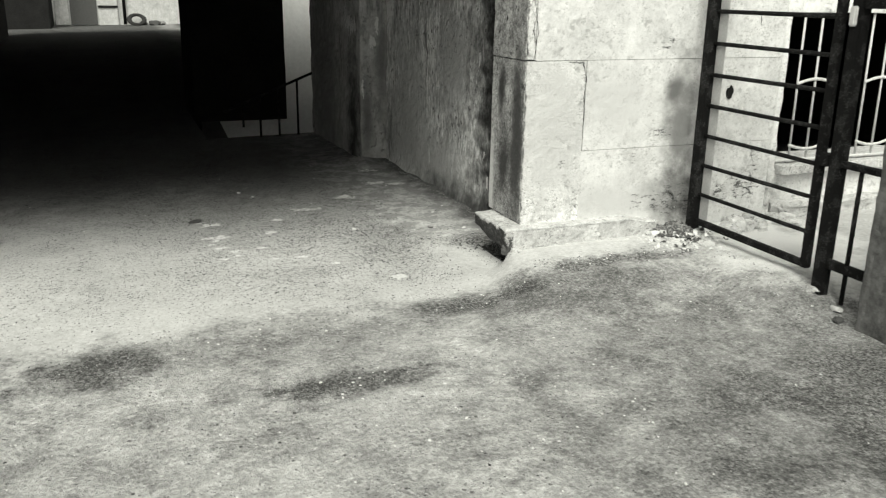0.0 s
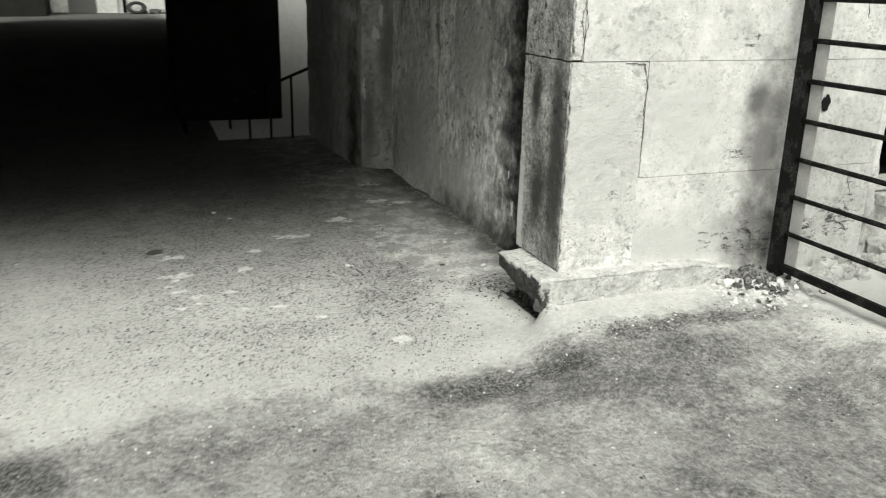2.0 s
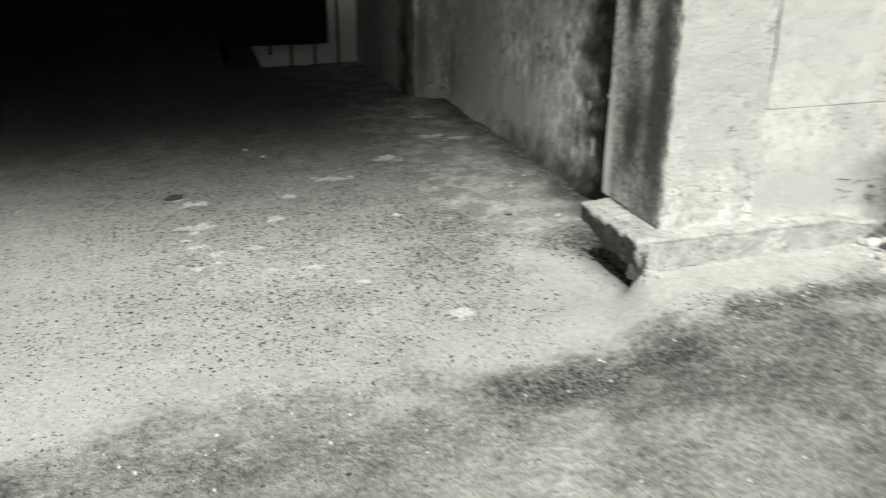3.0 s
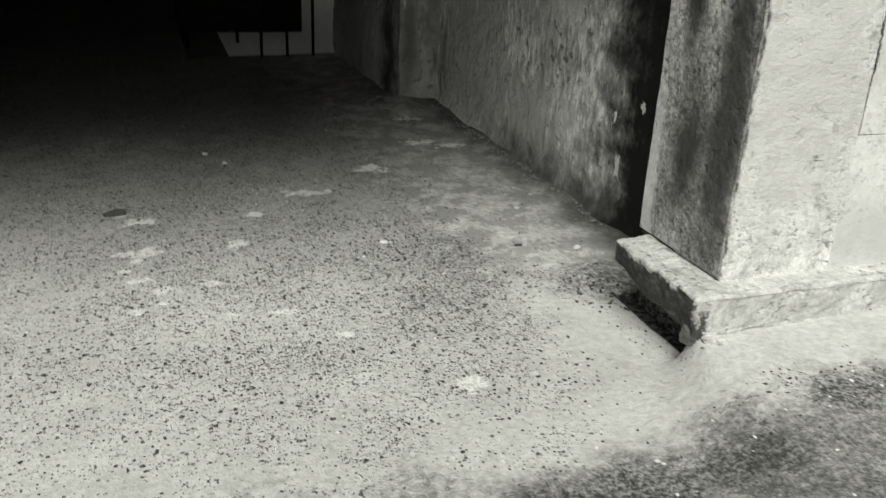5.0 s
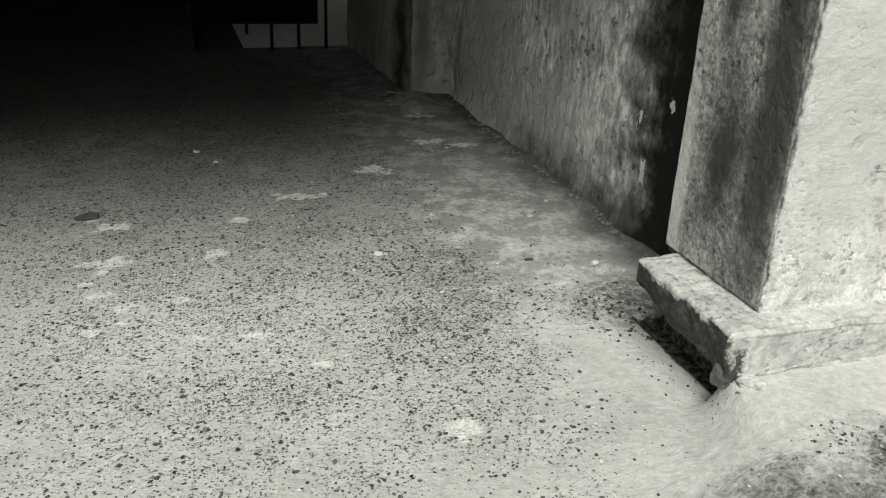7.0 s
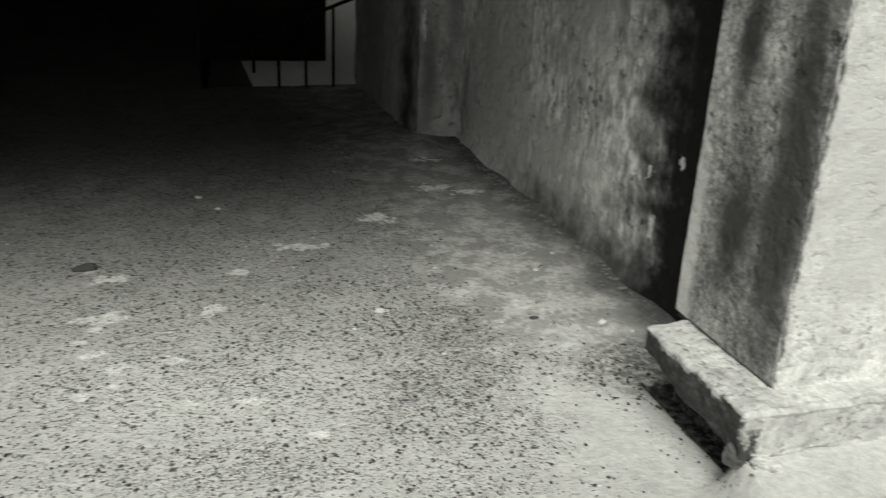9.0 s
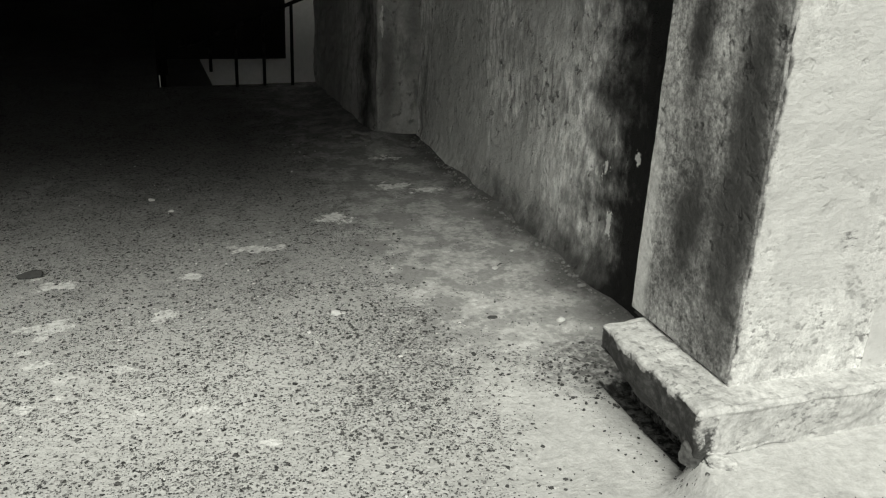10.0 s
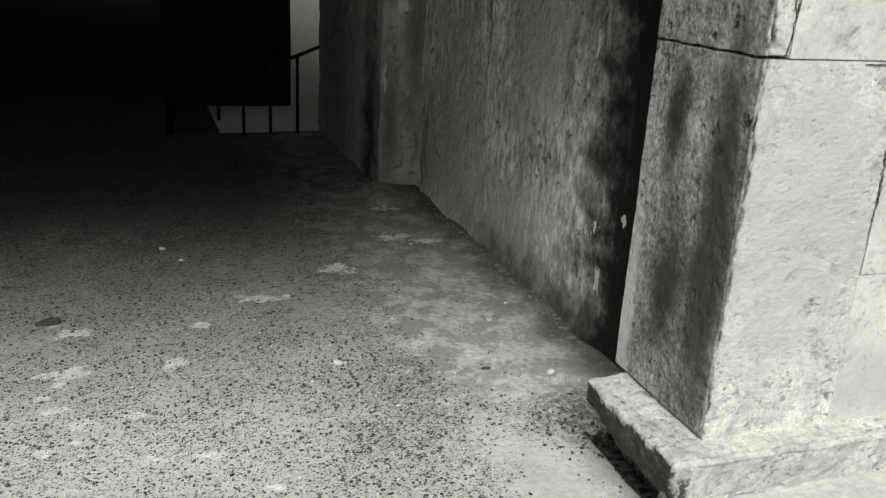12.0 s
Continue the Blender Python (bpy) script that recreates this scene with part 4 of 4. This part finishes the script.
for k, (pts, w) in enumerate((
        (((2.30, 1.200), (2.395, 1.192), (2.418, 1.10), (2.410, 1.0), (2.420, 0.9), (2.414, 0.83)), 0.0045),
        (((2.078, 1.21), (2.088, 1.29), (2.070, 1.37), (2.086, 1.45), (2.066, 1.55)), 0.004),
        (((2.088, 1.29), (2.10, 1.36), (2.09, 1.42)), 0.003),
        (((3.01, 0.40), (3.045, 0.385), (3.07, 0.395), (3.10, 0.355), (3.12, 0.34)), 0.010), (((3.05, 0.315), (3.075, 0.30), (3.12, 0.305)), 0.012),
        (((2.78, 0.40), (2.80, 0.405), (2.835, 0.40)), 0.004),
        (((3.55, 0.40), (3.60, 0.405), (3.66, 0.38), (3.70, 0.34)), 0.008), (((3.60, 0.47), (3.64, 0.455), (3.70, 0.41)), 0.009),
        (((3.645, 0.64), (3.66, 0.58), (3.68, 0.54)), 0.005), (((3.60, 1.46), (3.61, 1.40)), 0.005))):
    crack(pts, w, 400 + k)


# ---------------------------------------------------------------- stair rail and stair
def build_rail():
    o = Vector((1.82, 9.56, 0.0))
    rail = empty("stair_railing", o, "thin black iron railing beside the stairwell", "railing")

    def rod(name, a, b, r=0.012, label=""):
        bm = bmesh.new()
        tube(bm, Vector(a) - o, Vector(b) - o, r, 8)
        return part(name, bm, IRON, rail, label, True)

    rod("handrail", (2.03, 9.56, 0.69), (1.02, 9.56, 0.28), 0.014)
    rod("upright", (1.825, 9.56, -0.02), (1.825, 9.56, 0.605))
    rod("upright", (1.615, 9.56, -0.02), (1.615, 9.56, 0.52))
    rod("upright", (1.41, 9.56, -0.02), (1.41, 9.56, 0.436))
    rod("upright", (1.225, 9.56, 0.11), (1.225, 9.56, 0.36), 0.012, "short black upright broken off at its foot")
    return rail


def build_stair():
    bm = bmesh.new()
    side = [(0.92, -1.6), (2.15, -1.6), (1.38, -0.48), (1.17, -0.0), (0.92, 0.05)]
    ring = [bm.verts.new((x, 11.90, z)) for x, z in side]
    back = [bm.verts.new((x, 12.04, z)) for x, z in side]
    bm.faces.new(ring)
    bm.faces.new(back[::-1])
    for k in range(len(side)):
        a, b = k, (k + 1) % len(side)
        bm.faces.new((ring[b], ring[a], back[a], back[b]))
    bmesh.ops.recalc_face_normals(bm, faces=bm.faces)
    ob = part("stair_string", bm, TIMBER)
    return tagged(ob, "dark grey sloping concrete side of the stair", "stair", kind="structure")


build_rail()
build_stair()


# ---------------------------------------------------------------- the street at the far end
def build_far_street():
    far = tagged(rough_block("wall_far_street", (-1.55, 32.0, 0.2), (9.0, 32.4, 6.0), FAR_WALL, step=0.5, r=0.03, rough=0.01), "sunlit limewashed wall across the far street", "wall", kind="structure")
    tagged(rough_block("wall_far_dark", (-9.0, 30.2, 0.0), (-1.62, 32.4, 6.0), NEAR_BLACK, step=0.6, r=0.03, rough=0.01), "near-black house wall in the far street", "wall", kind="structure")
    rough_block("door_panel", (-1.08, 31.95, 0.27), (-0.25, 32.01, 2.4), TIMBER, far, step=0.3, r=0.01, rough=0.004, label="closed dark timber street door")
    rough_block("pilaster_strip", (-1.55, 31.88, 0.27), (-1.12, 32.0, 5.0), FAR_WALL, far, step=0.4, r=0.03)
    rough_block("pilaster_strip", (-0.22, 31.88, 0.27), (0.42, 32.0, 5.0), FAR_WALL, far, step=0.4, r=0.03)
    bm = bmesh.new()
    tube(bm, (0.62, 31.9, 0.3), (0.62, 31.9, 5.5), 0.05)
    part("drainpipe", bm, IRON, far, "dark iron drainpipe", True)
    bm = bmesh.new()
    tube(bm, (-0.20, 31.86, 0.88), (0.42, 31.86, 0.88), 0.035)
    part("wall_bar", bm, IRON, far, "dark horizontal iron bar on the wall", True)
    tyre = empty("old_tyre", (0.98, 31.5, 0.27), "worn black rubber tyre leaning at the far wall", "tyre")
    bm = bmesh.new()
    n, r0, r1 = 24, 0.24, 0.08
    rings = []
    for i in range(n):
        a = 2 * math.pi * i / n
        rings.append([bm.verts.new(((r0 + r1 * math.cos(b)) * math.cos(a), r1 * 0.8 * math.sin(b) + 0.25 * math.sin(a), 0.20 + (r0 + r1 * math.cos(b)) * math.sin(a) * 0.62)) for b in [2 * math.pi * j / 8 for j in range(8)]])
    for i in range(n):
        for j in range(8):
            bm.faces.new((rings[i][j], rings[(i + 1) % n][j], rings[(i + 1) % n][(j + 1) % 8], rings[i][(j + 1) % 8]))
    bmesh.ops.recalc_face_normals(bm, faces=bm.faces)
    part("tread", bm, RUBBER, tyre, "", True)
    for k in range(6):
        rng = random.Random(2000 + k)
        stone("rubble_stone", 1.1 + 0.9 * rng.random(), 31.2 + 0.4 * rng.random(), (0.3, 0.25, 0.2), 260 + k, (GRIT, DARK_STONE)[k % 2], "rubble stone heaped at the far street wall", 31 * k, group="far street rubble")


build_far_street()


# ---------------------------------------------------------------- grit and litter
def scatter(name, count, seed, place, size, material, label, category, flat=0.6):
    """Many small stones joined into one mesh."""
    rng = random.Random(seed)
    t = (1 + 5 ** 0.5) / 2
    ico = [(-1, t, 0), (1, t, 0), (-1, -t, 0), (1, -t, 0), (0, -1, t), (0, 1, t), (0, -1, -t), (0, 1, -t), (t, 0, -1), (t, 0, 1), (-t, 0, -1), (-t, 0, 1)]
    tri = [(0, 11, 5), (0, 5, 1), (0, 1, 7), (0, 7, 10), (0, 10, 11), (1, 5, 9), (5, 11, 4), (11, 10, 2), (10, 7, 6), (7, 1, 8),
           (3, 9, 4), (3, 4, 2), (3, 2, 6), (3, 6, 8), (3, 8, 9), (4, 9, 5), (2, 4, 11), (6, 2, 10), (8, 6, 7), (9, 8, 1)]
    verts, faces = [], []
    while len(faces) < count * 20:
        spot = place(rng)
        if spot is None:
            continue
        x, y = spot
        r = size(rng) / 2
        z = ground_z(x, y) + r * flat * 0.45
        a = rng.uniform(0, math.tau)
        sx, sy = rng.uniform(0.7, 1.2), rng.uniform(0.6, 1.1)
        base = len(verts)
        for vx, vy, vz in ico:
            j = rng.uniform(0.75, 1.15) * r / 1.9
            px, py = vx * sx * j, vy * sy * j
            verts.append((x + px * math.cos(a) - py * math.sin(a), y + px * math.sin(a) + py * math.cos(a), z + vz * j * flat))
        faces += [(base + i, base + j, base + k) for i, j, k in tri]
    ob = linked(name, mesh_of(name, verts, faces, material))
    return tagged(ob, label, category, kind="stuff")


# ground stains; the fifth ellipse is the pillar's painted shade
STAINS_AND_SHADE = ((-0.3, 3.8, 0.36, 0.17), (0.66, 3.28, 0.32, 0.11), (1.62, 3.93, 0.52, 0.16), (2.4, 4.09, 0.5, 0.08), (2.75, 2.3, 0.9, 0.8), (2.15, 3.8, 0.7, 0.22))


def stained(x, y):
    return any(((x - a) / rx) ** 2 + ((y - b) / ry) ** 2 < 1.3 for a, b, rx, ry in STAINS_AND_SHADE)


def lane_spot(rng):
    x, y = rng.uniform(-1.3, 3.1), rng.uniform(1.0, 4.2)
    if noise.noise(Vector((x * 1.6, y * 1.6, 3))) + rng.uniform(-0.5, 0.5) < 0.0 or y > 4.0 - 0.03 * x + 0.2 * rng.random() or (stained(x, y) and rng.random() < 0.88):
        return None
    return x, y


def passage_spot(rng):
    x, y = rng.uniform(-0.8, 2.2), rng.uniform(4.2, 8.0)
    if noise.noise(Vector((x * 2.0, y * 2.0, 8))) + rng.uniform(-0.4, 0.4) < 0.05 or (x > 1.8 and y < 4.95):
        return None
    return x, y


def stain_spot(rng):
    c = rng.choice(((-0.3, 3.8, 0.3, 0.12), (0.66, 3.28, 0.3, 0.08), (1.62, 3.93, 0.45, 0.1), (2.4, 4.09, 0.5, 0.05), (1.5, 5.35, 0.25, 0.25)))
    return c[0] + rng.gauss(0, c[2] * 0.6), c[1] + rng.gauss(0, c[3] * 0.7)


scatter("lane_grit", 5200, 11, lane_spot, lambda r: 0.004 + 0.011 * r.random() ** 2.5, GRIT, "loose grey grit on the lane", "grit")
scatter("lane_chippings", 900, 12, lane_spot, lambda r: 0.004 + 0.012 * r.random() ** 3, PALE_CHIP, "loose pale stone chippings on the lane", "grit")
scatter("dark_chippings", 1500, 13, lambda r: lane_spot(r) if r.random() < 0.6 else stain_spot(r), lambda r: 0.003 + 0.008 * r.random() ** 2.5, DARK_STONE, "loose dark stone chippings on the lane", "grit")
scatter("passage_grit", 900, 14, passage_spot, lambda r: 0.003 + 0.009 * r.random() ** 2.5, DARK_STONE, "dark grit on the passage floor", "grit")
scatter("passage_chippings", 260, 15, passage_spot, lambda r: 0.003 + 0.010 * r.random() ** 3, PALE_CHIP, "pale crumbs on the passage floor", "grit")
scatter("plinth_debris", 420, 16, lambda r: (r.gauss(3.0, 0.13), min(4.36, r.gauss(4.22, 0.10))), lambda r: 0.006 + 0.022 * r.random() ** 2, PALE_CHIP, "pale crumbled render by the gate hinge", "rubble")
scatter("hinge_rubble", 170, 19, lambda r: (min(3.13, r.gauss(3.06, 0.06)), min(4.41, r.gauss(4.36, 0.04))), lambda r: 0.02 + 0.06 * r.random() ** 2, BROKEN, "dark crumbled masonry heaped at the gate hinge", "rubble", 1.1)
scatter("gap_debris", 160, 17, lambda r: (r.uniform(1.86, 2.06), r.uniform(4.40, 4.85)), lambda r: 0.003 + 0.012 * r.random() ** 3, DARK_STONE, "crumbled dark stone under the plinth overhang", "rubble")


def slab_spot(rng):
    x, y = rng.uniform(0.0, 1.75), rng.uniform(4.35, 6.3)
    if noise.noise(Vector((x * 2.4, y * 2.4, 21))) + rng.uniform(-0.5, 0.5) < 0.05 or x + 0.35 * y < 1.9:
        return None
    return x, y


def washed_spot(rng):
    c = rng.choice(((1.50, 5.12, 0.15, 0.17), (1.50, 5.12, 0.15, 0.17), (1.92, 4.98, 0.08, 0.08), (1.40, 5.45, 0.10, 0.10)))
    return c[0] + rng.gauss(0, c[2]), c[1] + rng.gauss(0, c[3])


def wall_foot_spot(rng):
    y = rng.uniform(4.95, 7.7)
    return 2.26 - abs(rng.gauss(0, 0.05)), y


scatter("stain_flecks", 130, 27, stain_spot, lambda r: 0.004 + 0.013 * r.random() ** 2.5, PALE_CHIP, "pale flecks lying on the damp stains", "grit", 0.5)
scatter("slab_pebbles", 700, 23, slab_spot, lambda r: 0.006 + 0.010 * r.random() ** 2, DARK_STONE, "dark pebbles standing out of the worn slab", "pebbles", 0.45)
scatter("washed_pebbles", 330, 24, washed_spot, lambda r: 0.005 + 0.012 * r.random() ** 2, DARK_STONE, "dark pebbles washed together on the slab", "pebbles", 0.5)
scatter("wall_foot_crumbs", 420, 25, wall_foot_spot, lambda r: 0.004 + 0.016 * r.random() ** 3, GRIT, "grey crumbs fallen along the passage wall", "rubble", 0.7)
scatter("slab_chippings", 420, 26, slab_spot, lambda r: 0.004 + 0.007 * r.random() ** 2, PALE_CHIP, "pale stone chippings on the worn slab", "grit", 0.5)


def leaf_litter(name, count, seed, cx, cy, material, label):
    """Curled dry leaves and scraps by the gate hinge."""
    rng = random.Random(seed)
    verts, faces = [], []
    for _ in range(count):
        x, y = rng.gauss(cx, 0.11), min(4.36, rng.gauss(cy, 0.08))
        z = ground_z(x, y) + 0.006 + 0.03 * rng.random() ** 2
        length, width = rng.uniform(0.02, 0.05), rng.uniform(0.006, 0.016)
        m = pose(x, y, z, rng.uniform(-35, 35), rng.uniform(-35, 35), rng.uniform(0, 360))
        base = len(verts)
        for k in range(5):
            u = k / 4
            w = width * math.sin(math.pi * (0.08 + 0.84 * u))
            lift = 0.25 * length * (u - 0.5) ** 2 * 4
            verts += [m @ Vector(((u - 0.5) * length, -w, lift)), m @ Vector(((u - 0.5) * length, 0, lift - 0.003)), m @ Vector(((u - 0.5) * length, w, lift))]
        for k in range(4):
            for j in range(2):
                a = base + k * 3 + j
                faces.append((a, a + 3, a + 4, a + 1))
    ob = linked(name, mesh_of(name, verts, faces, material))
    return tagged(ob, label, "litter", kind="stuff")


leaf_litter("leaf_litter", 46, 77, 3.02, 4.20, LEAF, "dry dark leaf litter caught by the gate hinge")
leaf_litter("paper_scraps", 34, 78, 3.06, 4.19, PALE_CHIP, "pale dry scraps and husks caught by the gate hinge")
